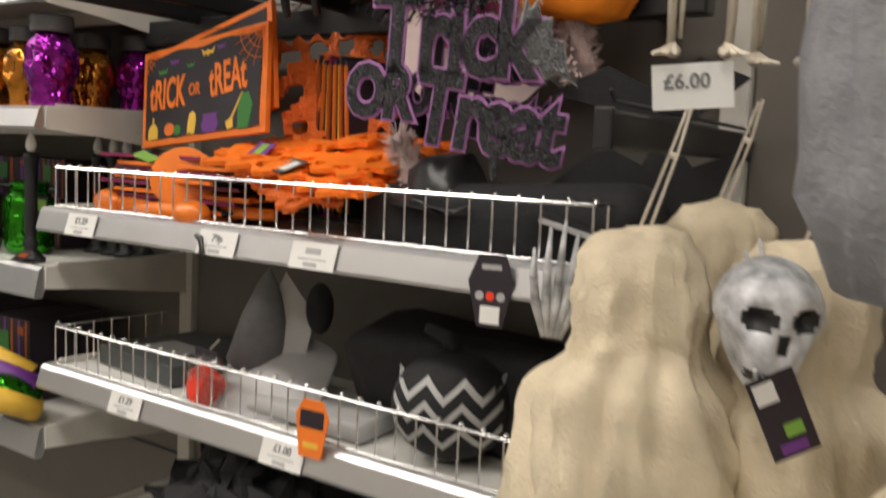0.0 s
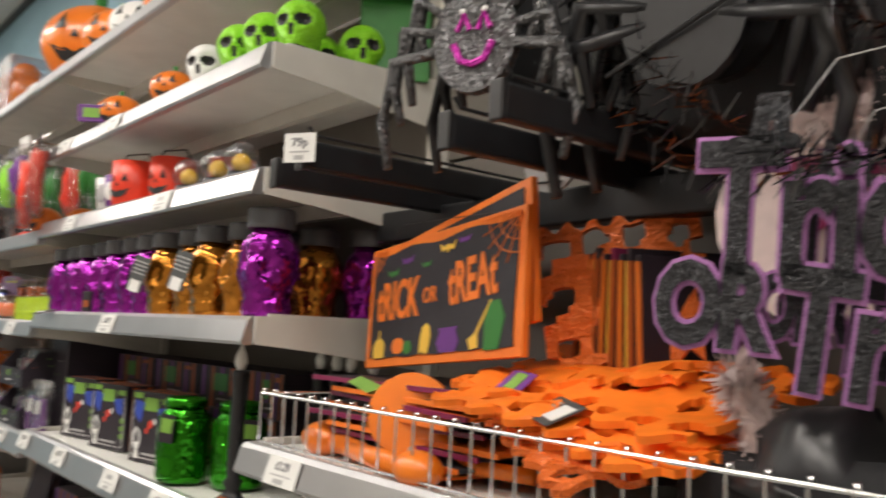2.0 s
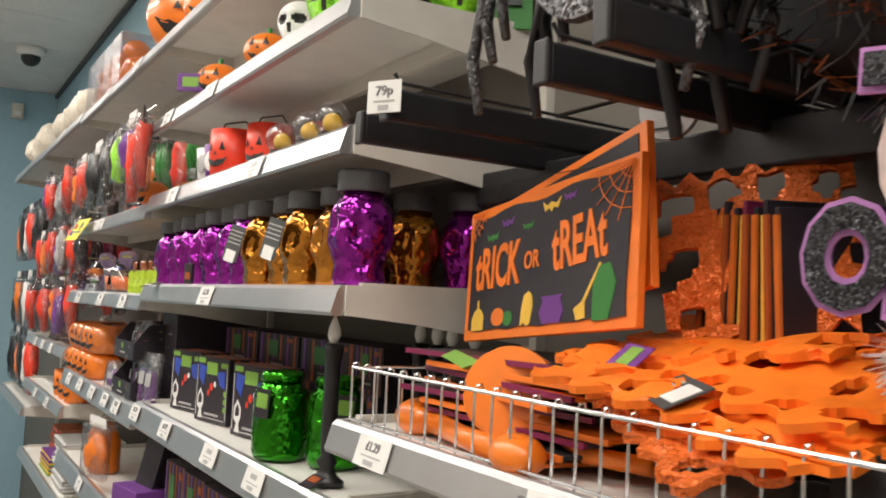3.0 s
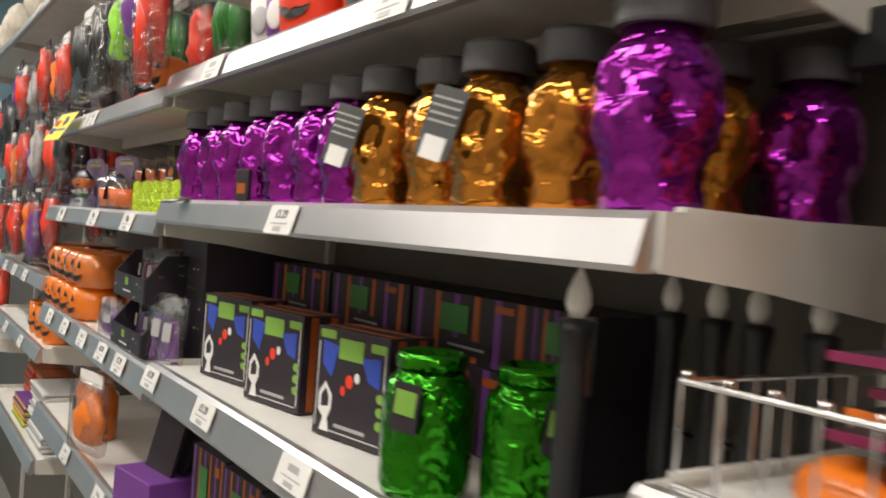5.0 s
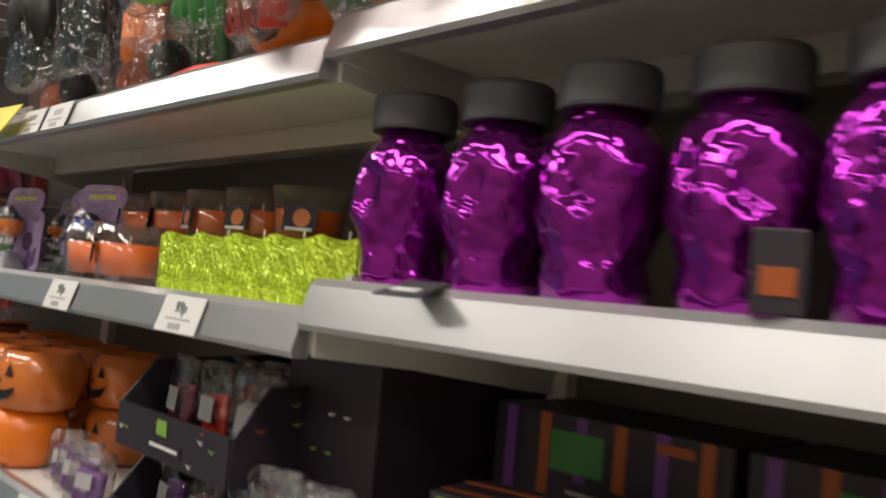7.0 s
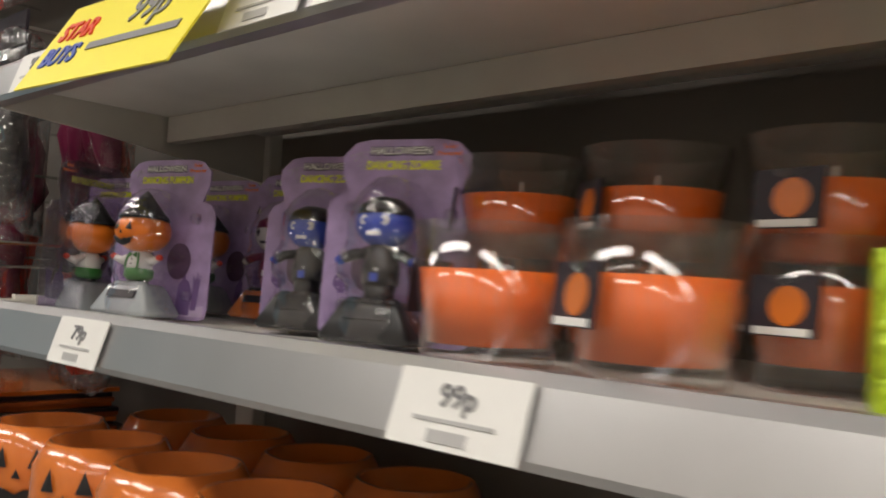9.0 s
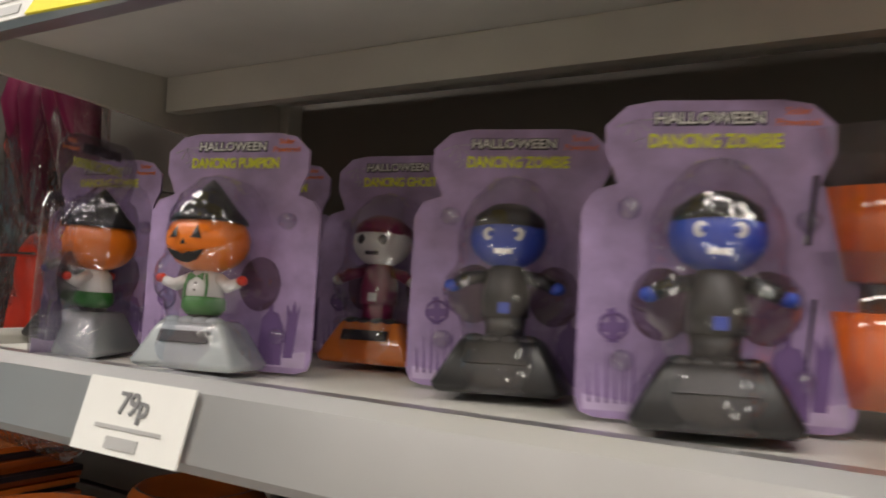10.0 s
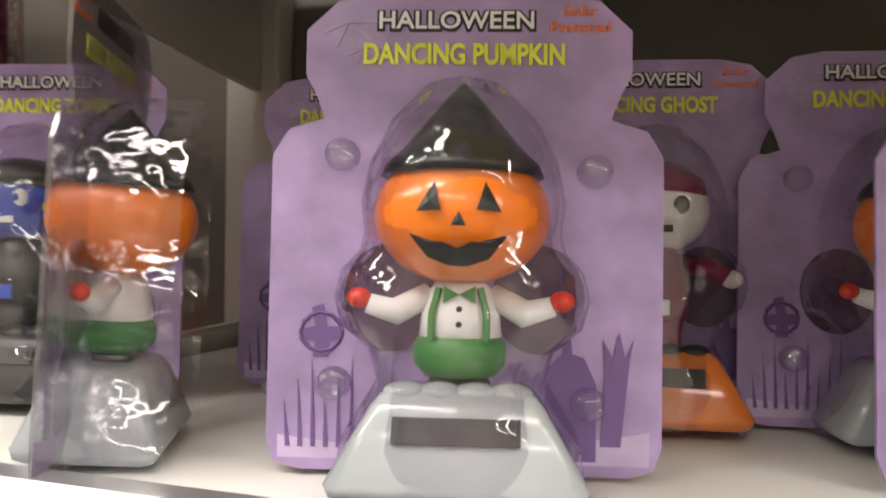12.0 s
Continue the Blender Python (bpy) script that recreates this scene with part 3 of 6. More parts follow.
taper(-0.097, 0.041, Z_L + 0.001, True)
for x, y in ((-0.159, 0.2), (-0.113, 0.2), (-0.075, 0.2), (-0.022, 0.2)):
    taper(x, y, Z_L + 0.001)
for k in range(6):
    striped_box(-0.85 + k * 0.13, 0.06, 0.951, 0.12, 0.14, 0.14, 3)

# ---- small shelf above the jars ----
for x in (-0.126, -0.2, -0.303):
    r = root("snow_globe", pose(x, 0.035, Z_B + 0.001), "tiny clear globe with an orange pumpkin inside", "snow globe", "snow globes")
    part("base", lathe([(0.02, 0), (0.021, 0.004), (0.018, 0.014)], 20), M_BLACK, r, smooth=True)
    part("pumpkin", ball(0.013, 0.013, 0.013, (0, 0, 0.028)), M_YPRINT, r, smooth=True)
    part("dome", ball(0.0245, 0.0245, 0.0245, (0, 0, 0.032)), M_CLEAR, r, "clear plastic dome", True)


def jack_face(parent, rad, zc, s, m_=None, squash=1.0):
    """Two eyes, a nose and a grin cut from dark plates, bent onto a round front."""
    shapes = ([(-0.5, 0.1), (-0.2, 0.12), (-0.32, 0.5)], [(0.2, 0.12), (0.5, 0.1), (0.34, 0.5)], [(-0.09, -0.08), (0.09, -0.08), (0, 0.1)],
              [(-0.6, -0.18), (-0.35, -0.3), (-0.2, -0.28), (-0.12, -0.36), (0.1, -0.36), (0.16, -0.28), (0.35, -0.3), (0.6, -0.18), (0.4, -0.5), (0.1, -0.6), (-0.15, -0.58), (-0.4, -0.48)])
    for nm, pts in zip(("eye", "eye", "nose", "mouth"), shapes):
        bm = bmesh.new()
        c = Vector((sum(p[0] for p in pts) / len(pts), sum(p[1] for p in pts) / len(pts)))
        def onto(px, pz, lift):
            a = px * s / rad
            zz = pz * s
            rr = math.sqrt(max(0.05 * rad * rad, rad * rad - (zz / squash) ** 2)) + lift
            return bm.verts.new((rr * math.sin(a), -rr * math.cos(a), zc + zz))
        mid = onto(c.x, c.y, 0.0016)
        ring = []
        n = len(pts)
        for k in range(n):
            p, q = Vector(pts[k]), Vector(pts[(k + 1) % n])
            for f in (0, 0.5):
                e = p.lerp(q, f)
                ring.append(onto(e.x, e.y, 0.0012))
        for k in range(len(ring)):
            bm.faces.new((mid, ring[k], ring[(k + 1) % len(ring)]))
        part(nm, bm, m_ or M_BLACK, parent)


def bucket(x, y, z, rad, h, material, label, rz=0):
    r = root("pumpkin_bucket", pose(x, y, z, 0, 0, rz), label, "bucket", "pumpkin buckets")
    part("tub", lathe([(rad * 0.85, 0), (rad * 0.9, 0.003), (rad, h * 0.5), (rad * 0.98, h), (rad * 0.92, h), (rad * 0.9, h * 0.6)], 28), material, r, smooth=True)
    jack_face(r, rad * 1.0, h * 0.5, rad * 0.95, squash=3.0)
    part("handle", tube([(-rad * 0.95, 0, h), (-rad * 0.6, 0, h * 1.2), (rad * 0.6, 0, h * 1.2), (rad * 0.95, 0, h)], 0.0015, 6), M_BLACK, r)


bucket(-0.575, 0.05, Z_B + 0.001, 0.042, 0.085, M_RED, "red-orange plastic pumpkin face bucket on a shelf", 25)
bucket(-0.48, 0.08, Z_B + 0.001, 0.04, 0.085, M_RED, "red-orange plastic pumpkin face bucket on a shelf", 25)
bucket(-0.4, 0.15, Z_B + 0.001, 0.04, 0.085, M_RED, "red-orange plastic pumpkin face bucket on a shelf", 10)
for x, m_, c in ((-0.7, M_WHITE, "white"), (-0.65, M_PURP, "purple")):
    r = root("treat_tub", pose(x, 0.05, Z_B + 0.001, 0, 0, 20), c + " printed treat tub on a shelf", "tub", "treat tubs")
    part("tub", lathe([(0.024, 0), (0.03, 0.07), (0.028, 0.07)], 20), m_, r, smooth=True)
    part("print", ball(0.014, 0.005, 0.018, (0.004, -0.027, 0.04)), M_WHITE if m_ is M_PURP else M_LGREY, r, smooth=True)


# ---- skulls and pumpkins ----
def skull_shape(s, bm=None, seed=0):
    bm = ball(0.8 * s, 0.95 * s, 0.85 * s, (0, 0, 0), bm, 56, 40)
    for v in bm.verts:
        x, y, z = v.co / s
        if z < -0.1:
            v.co.x *= 1 - 0.35 * min(1, (-z - 0.1) / 0.7)
            if y < 0:
                v.co.z -= 0.42 * s * min(1, (-z - 0.1) / 0.6)
            else:
                v.co.z *= 0.7
        for ex in (-0.33, 0.33):
            if y < 0:
                v.co.y += 0.32 * s * math.exp(-((x - ex) / 0.19) ** 2 - ((z - 0.02) / 0.19) ** 2)
        if y < 0:
            v.co.y += 0.16 * s * math.exp(-(x / 0.1) ** 2 - ((z + 0.28) / 0.13) ** 2)
            v.co.y += 0.2 * s * math.exp(-((abs(x) - 0.65) / 0.15) ** 2 - ((z + 0.45) / 0.25) ** 2)
            v.co.y -= 0.1 * s * math.exp(-(x / 0.3) ** 2 - ((z + 0.65) / 0.2) ** 2)
    return bm


def dark_holes(bm, s):
    for f in bm.faces:
        c = f.calc_center_median() / s
        if c.y < -0.2:
            eye = min(((c.x - e) / 0.24) ** 2 + ((c.z - 0.02) / 0.2) ** 2 for e in (-0.33, 0.33))
            if eye < 1 or (c.x / 0.12) ** 2 + ((c.z + 0.3) / 0.16) ** 2 < 1 or (abs(c.x) < 0.38 and -0.92 < c.z < -0.8):
                f.material_index = 1
    return bm


def toothed(bm, s):
    """Two rows of small teeth set into the jaw."""
    for row, z in enumerate((-0.78, -0.95)):
        for k in range(7):
            x = (k - 3) * 0.095
            ball(0.046 * s, 0.05 * s, 0.085 * s, (x * s, (-0.7 + 0.5 * x * x) * s, z * s), bm, 8, 6)
    return bm


def light_skull(x, y, z, s, material, label, rz=30):
    ob = part("plastic_skull", dark_holes(skull_shape(s), s), [material, M_BLACK], smooth=True, m=pose(x, y, z + 1.0 * s, 0, 0, rz))
    tagged(ob, label, "skull", "plastic skulls")


for k, (x, y) in enumerate(((-0.03, 0.06), (-0.105, 0.05), (-0.175, 0.045), (-0.13, 0.15), (-0.05, 0.17), (-0.22, 0.14))):
    light_skull(x, y, Z_A + 0.001, 0.042, M_GSKULL, "lime green glitter skull light on a shelf", 40 + k * 5)
light_skull(-0.285, 0.045, Z_A + 0.001, 0.04, M_WHITE, "white plastic skull light on a shelf", 40)
r = root("green_backing_card", pose(-0.012, 0.2, Z_A + 0.001, -8, 0, 60), "tall plain green packaging card", "card")
part("card", bx(0.1, 0.004, 0.16, (0, 0, 0.08), 0.001), M_GREEN, r)
part("tag", bx(0.03, 0.003, 0.04, (0.02, -0.006, 0.05)), M_TAG, r)


def pumpkin(x, y, z, rad, label, rz=30, material=None, squash=0.85, face=True, tag=False):
    r = root("pumpkin", pose(x, y, z, 0, 0, rz), label, "pumpkin", "pumpkins")
    prof = [(rad * 0.35, 0.03 * rad)] + [(rad * math.cos(a), rad * squash * (1 + math.sin(a))) for a in [radians(q) for q in range(-65, 80, 12)]] + [(rad * 0.12, rad * squash * 1.9)]
    part("body", lathe(prof, 48, shape=lambda a, h, q: q * (1 + 0.045 * abs(math.cos(a * 5)))), material or M_ORANGE, r, smooth=True)
    part("stalk", lathe([(rad * 0.16, rad * squash * 1.85), (rad * 0.1, rad * squash * 2.0), (rad * 0.12, rad * squash * 2.25), (0.0, rad * squash * 2.27)], 10), M_GREEN, r, smooth=True)
    if face:
        jack_face(r, rad * 1.045, rad * squash, rad * 0.95, squash=squash)
    if tag:
        t = part("tag", bx(0.05, 0.012, 0.032, (0, 0, 0.016), 0.001), M_PURP, r, "purple printed tag", m=pose(-rad * 0.9, -rad * 0.8, rad * 0.3, 0, 0, 10))
        part("print", bx(0.03, 0.001, 0.018, (0, -0.0068, 0.016)), M_LIMEP, t)


pumpkin(-0.43, 0.05, Z_A + 0.001, 0.038, "small orange plastic pumpkin light", 45)
pumpkin(-0.69, 0.05, Z_A + 0.001, 0.042, "small orange plastic pumpkin light with purple tag", 45, tag=True)
pumpkin(-0.58, 0.14, Z_A + 0.001, 0.038, "small orange plastic pumpkin light with purple tag", 45, tag=True)
pumpkin(-1.11, 0.12, Z_Z + 0.001, 0.118, "large orange carved foam pumpkin on top shelf", 50)
pumpkin(-0.88, 0.1, Z_Z + 0.001, 0.075, "medium orange pumpkin on top shelf", 45)
pumpkin(-0.73, 0.09, Z_Z + 0.001, 0.06, "small white pumpkin on top shelf", 45, M_WHITE)
pumpkin(-0.57, 0.1, Z_Z + 0.001, 0.06, "small orange pumpkin on top shelf", 45)


def clear_box(x, y, z, w, d, h, inside, rz=0, label="clear acetate box of orange pumpkin decorations"):
    r = root("clear_box", pose(x, y, z, 0, 0, rz), label, "box", "clear boxes")
    part("filling", ball(w * 0.36, d * 0.36, h * 0.36, (0, 0, h * 0.4)), inside, r, smooth=True)
    part("filling", ball(w * 0.2, d * 0.3, h * 0.2, (w * 0.1, -d * 0.08, h * 0.75)), inside, r, smooth=True)
    part("acetate", bx(w, d, h, (0, 0, h / 2), 0.002), M_CLEAR, r)


for k in range(4):
    clear_box(-1.52 - k * 0.13, 0.07, Z_Z + 0.001, 0.11, 0.12, 0.15, M_TERRA)
for k in range(5):
    ob = part("bone_garland", crumple(lathe([(0.0, 0), (0.05, 0.01), (0.06, 0.06), (0.045, 0.1), (0.0, 0.12)], 18, shape=lambda a, h, q: q * (1 + 0.25 * math.sin(a * 4 + h * 90))), 0.012, 0.04, k), M_BONE, smooth=True, m=pose(-2.1 - k * 0.12, 0.06, Z_Z + 0.012, 0, 0, k * 33))
    tagged(ob, "cream plastic bones piled on top shelf", "bones", "bone piles")
for k in range(4):
    ob = part("bone_garland", crumple(ball(0.06, 0.07, 0.07, (0, 0, 0.07)), 0.02, 0.04, k), M_BONE, smooth=True, m=pose(-3.0 - k * 0.15, 0.06, 1.972, 0, 0, k * 50))
    tagged(ob, "cream plastic bones piled on top shelf", "bones", "bone piles")


# ---- hanging bags ----
def hung_bag(x, y, ztop, w, h, inner, label, rz=0, seed=0, fingers=True):
    r = root("hanging_bag", pose(x, y, ztop, 0, 0, rz), label, "bag", "hanging bags")
    part("header", bx(w * 0.8, 0.003, h * 0.16, (0, 0, -h * 0.08)), M_WHITE if seed % 3 == 0 else M_BOX, r)
    if fingers:
        for k in range(4):
            fx = (-0.36 + 0.24 * k) * w
            part("filling", crumple(tube([(fx * 0.6, 0, -h * 0.22), (fx * 0.9, -0.006, -h * 0.5), (fx, 0, -h * (0.85 + 0.1 * math.sin(k * 2 + seed)))], [w * 0.14, w * 0.15, w * 0.08], 8), 0.014, 0.025, seed + k), inner, r, smooth=True)
    else:
        part("filling", crumple(ball(w * 0.42, 0.02, h * 0.34, (0, 0, -h * 0.58)), 0.012, 0.03, seed), inner, r, smooth=True)
    part("sleeve", crumple(bx(w, 0.03, h * 0.88, (0, 0, -h * 0.54), 0.012), 0.006, 0.03, seed), M_BAG, r, smooth=True)
    part("hook", tube([(0, 0.0, -0.006), (0, 0.12, -0.004), (0, BACK - y - 0.004, -0.004)] if abs(rz) < 1 else [(0, 0, -0.006), (0, 0.02, 0.01)], 0.0018, 6), M_CHROME, r)


COLS = [M_RED, M_BLACK, M_GREEN, M_ORANGE, M_PURP, M_LGREY]
hung_bag(-0.945, -0.025, 1.8, 0.11, 0.17, M_RED, "clear bag of red rubber gloves clipped to a shelf", -15, 1)
hung_bag(-1.03, -0.02, 1.78, 0.1, 0.17, M_RED, "clear bag of red rubber gloves clipped to a shelf", -10, 2)
hung_bag(-1.14, -0.01, 1.83, 0.09, 0.16, M_PURP, "clear bag of purple party favours on a clip strip", 0, 3, False)
hung_bag(-1.25, -0.01, 1.82, 0.08, 0.15, M_GSKULL, "clear bag of bright green grapes decoration", 0, 4, False)
hung_bag(-1.4, -0.01, 1.82, 0.11, 0.19, M_BLACK, "clear bag of black rubber gloves on a hook", 0, 5)
hung_bag(-1.55, -0.01, 1.82, 0.11, 0.19, M_BLACK, "clear bag of black rubber gloves on a hook", 0, 6)
for k in range(5):
    hung_bag(-1.12 - k * 0.16, 0.14, 1.86, 0.13, 0.2, (M_GREEN, M_RED, M_GREEN, M_ORANGE, M_BLACK)[k], "clear bag of party decorations on a hook", 0, 7 + k, k % 2 == 0)
random.seed(4)
for row, (zt, n, y0) in enumerate(((1.86, 8, 0.02), (1.66, 8, 0.0), (1.46, 8, -0.02))):
    for k in range(n):
        cm = (M_RED, M_ORANGE, M_RED, M_BLACK, M_RED, M_LGREY, M_RED, M_PURP)[(k + row * 3) % 8]
        hung_bag(-1.99 - k * 0.113, y0 + random.uniform(-0.01, 0.04), zt + random.uniform(-0.02, 0.02), 0.1, 0.19 if row else 0.17, cm,
                 "clear hanging bag of costume accessories on a hook", 0, k + row * 5, (k + row) % 2 == 0)
for row, zt in enumerate((1.68, 1.53)):
    for k in range(5):
        hung_bag(-1.995 - k * 0.11, 0.12 + 0.06 * (k % 2), zt + 0.015 * (k % 3), 0.1, 0.2, (M_MAG, M_RED, M_BLACK, M_MAG, M_RED)[(k + row) % 5],
                 "clear hanging bag of dark red costume accessories", 0, k + row * 4, (k + row) % 2 == 0)
for row, zt in enumerate((1.8, 1.5, 1.25)):
    for k in range(6):
        hung_bag(-2.98 - k * 0.15, 0.03, zt, 0.13, 0.26, (M_BLACK, M_BLACK, M_RED, M_WHITE, M_BLACK, M_ORANGE)[(k + row) % 6], "hanging costume pack on a hook in the far bay", 0, k + row, k % 2 == 0)

# things on the small shelf above the candles
pumpkin(-1.07, 0.03, Z_DB + 0.001, 0.035, "glossy orange ceramic pumpkin burner on a shelf", 20)
pumpkin(-1.0, 0.09, Z_DB + 0.001, 0.035, "glossy orange ceramic pumpkin burner on a shelf", 50)
for k in range(4):
    r = root("boxed_ornament", pose(-1.3 - k * 0.12, 0.04 + 0.02 * (k % 2), Z_DB + 0.001, 0, 0, 10), "clear tub with red and black ornament", "box", "boxed ornaments")
    part("ornament", ball(0.022, 0.022, 0.026, (0, 0, 0.032)), (M_BLACK, M_OGLIT)[k % 2], r, smooth=True)
    part("tub", bx(0.056, 0.056, 0.075, (0, 0, 0.038), 0.004), M_CLEAR, r)
r = root("red_gloves", pose(-1.2, 0.02, Z_DB + 0.006), "flat orange-red gloves lying on the shelf", "gloves")
for k in range(3):
    part("finger", crumple(tube([(-0.04 + k * 0.02, 0, 0), (0, 0.01 * k, 0.004), (0.05, -0.005 + 0.012 * k, 0.0)], 0.006, 8), 0.002, 0.02, k), M_RED, r, smooth=True)


# ---- candles ----
def tumbler(x, y, z, rz=0):
    r = root("candle_glass", pose(x, y, z, 0, 0, rz), "orange wax candle in a clear glass tumbler", "candle", "orange candles")
    h, a, b = 0.061, 0.029, 0.036
    part("glass", lathe([(a - 0.002, 0), (a, 0.002), (b, h), (b - 0.0022, h), (a - 0.0015, 0.009), (0.0, 0.0085)], 36), M_GLASS, r, smooth=True).visible_shadow = False
    k = 0.62
    w = part("wax", lathe([(0.0, 0.0095), (a - 0.0016, 0.0095), (a + (b - a) * k - 0.0019, 0.009 + (h - 0.009) * k), (0.004, 0.007 + (h - 0.009) * k)], 32), M_WAX, r, smooth=True)
    part("wick", tube([(0, 0, 0.04), (0.0006, 0, 0.05)], 0.0008, 6), M_WHITE, r)
    t = part("label", bx(0.03, 0.0006, 0.024), M_BOX, r, "printed pumpkin label", m=pose(-0.0335, -0.006, 0.033, -6, 0, -80))
    part("print", plate(disc(0.008, 0.008, 0.002, 0.0, 14), 0.0004, m=pose(0, -0.0006, 0)), M_TERRA, t)
    part("print", bx(0.024, 0.0004, 0.003, (0, -0.0006, -0.01)), M_WHITE, t)


for k in range(2):
    tumbler(-1.414 + k * 0.08, 0.034, Z_D + 0.0005, k * 60 - 5)
for k in range(5):
    for lev in (0, 1):
        tumbler(-1.46 + k * 0.082, 0.11, Z_D + 0.0005 + lev * 0.042, 20 + k * 25)


def square_candle(x, y, z, rz):
    r = root("glitter_candle", pose(x, y, z, 0, 0, rz), "lime green glitter square pillar candle", "candle", "lime candles")
    bm = bx(0.044, 0.044, 0.058, (0, 0, 0.029))
    bmesh.ops.subdivide_edges(bm, edges=bm.edges, cuts=6, use_grid_fill=True)
    for v in bm.verts:
        if v.co.z > 0.05:
            v.co.z += 0.0035 * math.sin(v.co.x * 160) * math.cos(v.co.y * 150)
            if abs(v.co.x) < 0.022 and abs(v.co.y) < 0.022:
                v.co.z -= 0.005
    part("wax", bm, M_LIME, r)
    part("wick", tube([(0, 0, 0.05), (0.001, 0, 0.061)], 0.0008, 6), M_WHITE, r)


for k in range(5):
    square_candle(-1.24 + k * 0.06, 0.056, Z_D + 0.0005, (20, 14, 22, 17, 20)[k])
for k in range(4):
    square_candle(-1.215 + k * 0.068, 0.12, Z_D + 0.0005, 4)


# ---- dancing figure packs ----
def outline_pack(w=0.098, h=0.128):
    a = w / 2
    pts = [(-a + 0.008, 0), (a - 0.008, 0), (a - 0.002, 0.002), (a, 0.008), (a, 0.084), (a - 0.004, 0.091), (a - 0.013, 0.094), (a - 0.011, 0.1), (a - 0.008, 0.106), (a - 0.008, 0.118), (a - 0.016, 0.126), (a - 0.026, 0.128)]
    return pts[1:] + [(-x, z) for x, z in pts[1:]][::-1]


def dancer_pack(x, y, rz, kind, rx=-3, label=None, clear=False):
    names = {"pumpkin": ("DANCING PUMPKIN", "purple carded solar dancing pumpkin toy in clear blister"), "zombie": ("DANCING ZOMBIE", "purple carded solar dancing zombie toy in clear blister"), "ghost": ("DANCING GHOST", "purple carded solar dancing ghost toy in clear blister")}
    r = root("solar_toy_pack", pose(x, y, Z_D + 0.0006, rx, 0, rz) @ Matrix.Diagonal((0.95, 0.95, 0.89, 1)), label or names[kind][1], "toy", "solar toys")
    card = part("card", plate(outline_pack(), 0.0012), M_FROST if clear else M_LAV, r, "frosted plastic card" if clear else "lavender printed backing card")
    text("HALLOWEEN", 0.0066, M_BOX, card, pose(-0.003, -0.0014, 0.1203), 0.0001, 0.0007)
    text("HALLOWEEN", 0.0066, M_WHITE, card, pose(-0.003, -0.0017, 0.1205), 0.0001, 0.0001)
    text("Solar", 0.0042, M_SIGNO, card, pose(0.028, -0.0016, 0.1232), 0.0002)
    text("Powered", 0.0042, M_SIGNO, card, pose(0.028, -0.0016, 0.1188), 0.0002)
    text(names[kind][0], 0.0062, M_LEMON, card, pose(-0.001, -0.0016, 0.1112) @ Matrix.Diagonal((0.9, 1, 1.25, 1)), 0.0002, 0.0002)
    # solid dark discs: the shade behind each arm, put into the card's colour
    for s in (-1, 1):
        part("cutout", plate(disc(0.0115, 0.0145, s * 0.0185, 0.046, 22), 0.0004, m=pose(0, -0.0013, 0)), M_PLUM, card, "dark plum disc with the shade behind the arm painted in")
    # printed gravestones, cross and grass
    part("print", plate([(-0.046, 0.003), (0.046, 0.003), (0.046, 0.012), (0.03, 0.009), (0.0, 0.011), (-0.03, 0.007), (-0.046, 0.009)], 0.0002, m=pose(0, -0.0012, 0)), M_LAVL, card, "pale printed mist")
    part("print", tube([(-0.0355 + 0.0052 * math.cos(k * 0.524), -0.0014, 0.0365 + 0.0052 * math.sin(k * 0.524)) for k in range(13)], 0.0006, 4), M_LAVD, card)
    for k in range(9):
        part("print", plate([(-0.044 + k * 0.0032, 0.006), (-0.0428 + k * 0.0032, 0.006), (-0.0445 + k * 0.0034, 0.018 + 0.006 * (k % 3))], 0.0003, m=pose(0, -0.0014, 0)), M_LAVD, card)
    part("print", plate([(-0.0375, 0.03), (-0.0335, 0.03), (-0.0335, 0.034), (-0.03, 0.035), (-0.03, 0.038), (-0.034, 0.038), (-0.035, 0.044), (-0.038, 0.043), (-0.037, 0.038), (-0.041, 0.037), (-0.041, 0.034), (-0.037, 0.034)], 0.0003, m=pose(0, -0.0013, 0)), M_LAVD, card)
    part("print", plate([(0.019, 0.004), (0.033, 0.004), (0.033, 0.024), (0.03, 0.031), (0.027, 0.032), (0.0265, 0.04), (0.0245, 0.04), (0.0245, 0.032), (0.021, 0.028)], 0.0003, m=pose(0, -0.0013, 0)), M_LAVD, card)
    part("print", plate([(0.034, 0.008), (0.039, 0.008), (0.041, 0.03), (0.042, 0.036), (0.04, 0.031), (0.0385, 0.038), (0.037, 0.031), (0.0345, 0.036), (0.035, 0.028)], 0.0003, m=pose(0, -0.0013, 0)), M_LAVD, card)
    for wx, wz, s in ((-0.03, 0.12, 1), (-0.026, 0.113, 0.7)):
        for k in range(5):
            a = radians(200 + 40 * k)
            part("print", plate([(wx, wz), (wx + 0.007 * s * math.cos(a), wz + 0.007 * s * math.sin(a)), (wx + 0.007 * s * math.cos(a + 0.06), wz + 0.007 * s * math.sin(a + 0.06))], 0.0003, m=pose(0, -0.0013, 0)), M_LGREY, card)
    for sx, sz in ((-0.031, 0.084), (0.032, 0.08), (-0.032, 0.023), (0.031, 0.019)):
        part("stud", lathe([(0.0045, 0), (0.0042, 0.0035), (0.003, 0.0045)], 16, m=pose(sx, -0.0014, sz, 90, 0, 0)), M_CLEAR, card, "clear blister stud", True)
    c = 0.004 if clear else -0.021
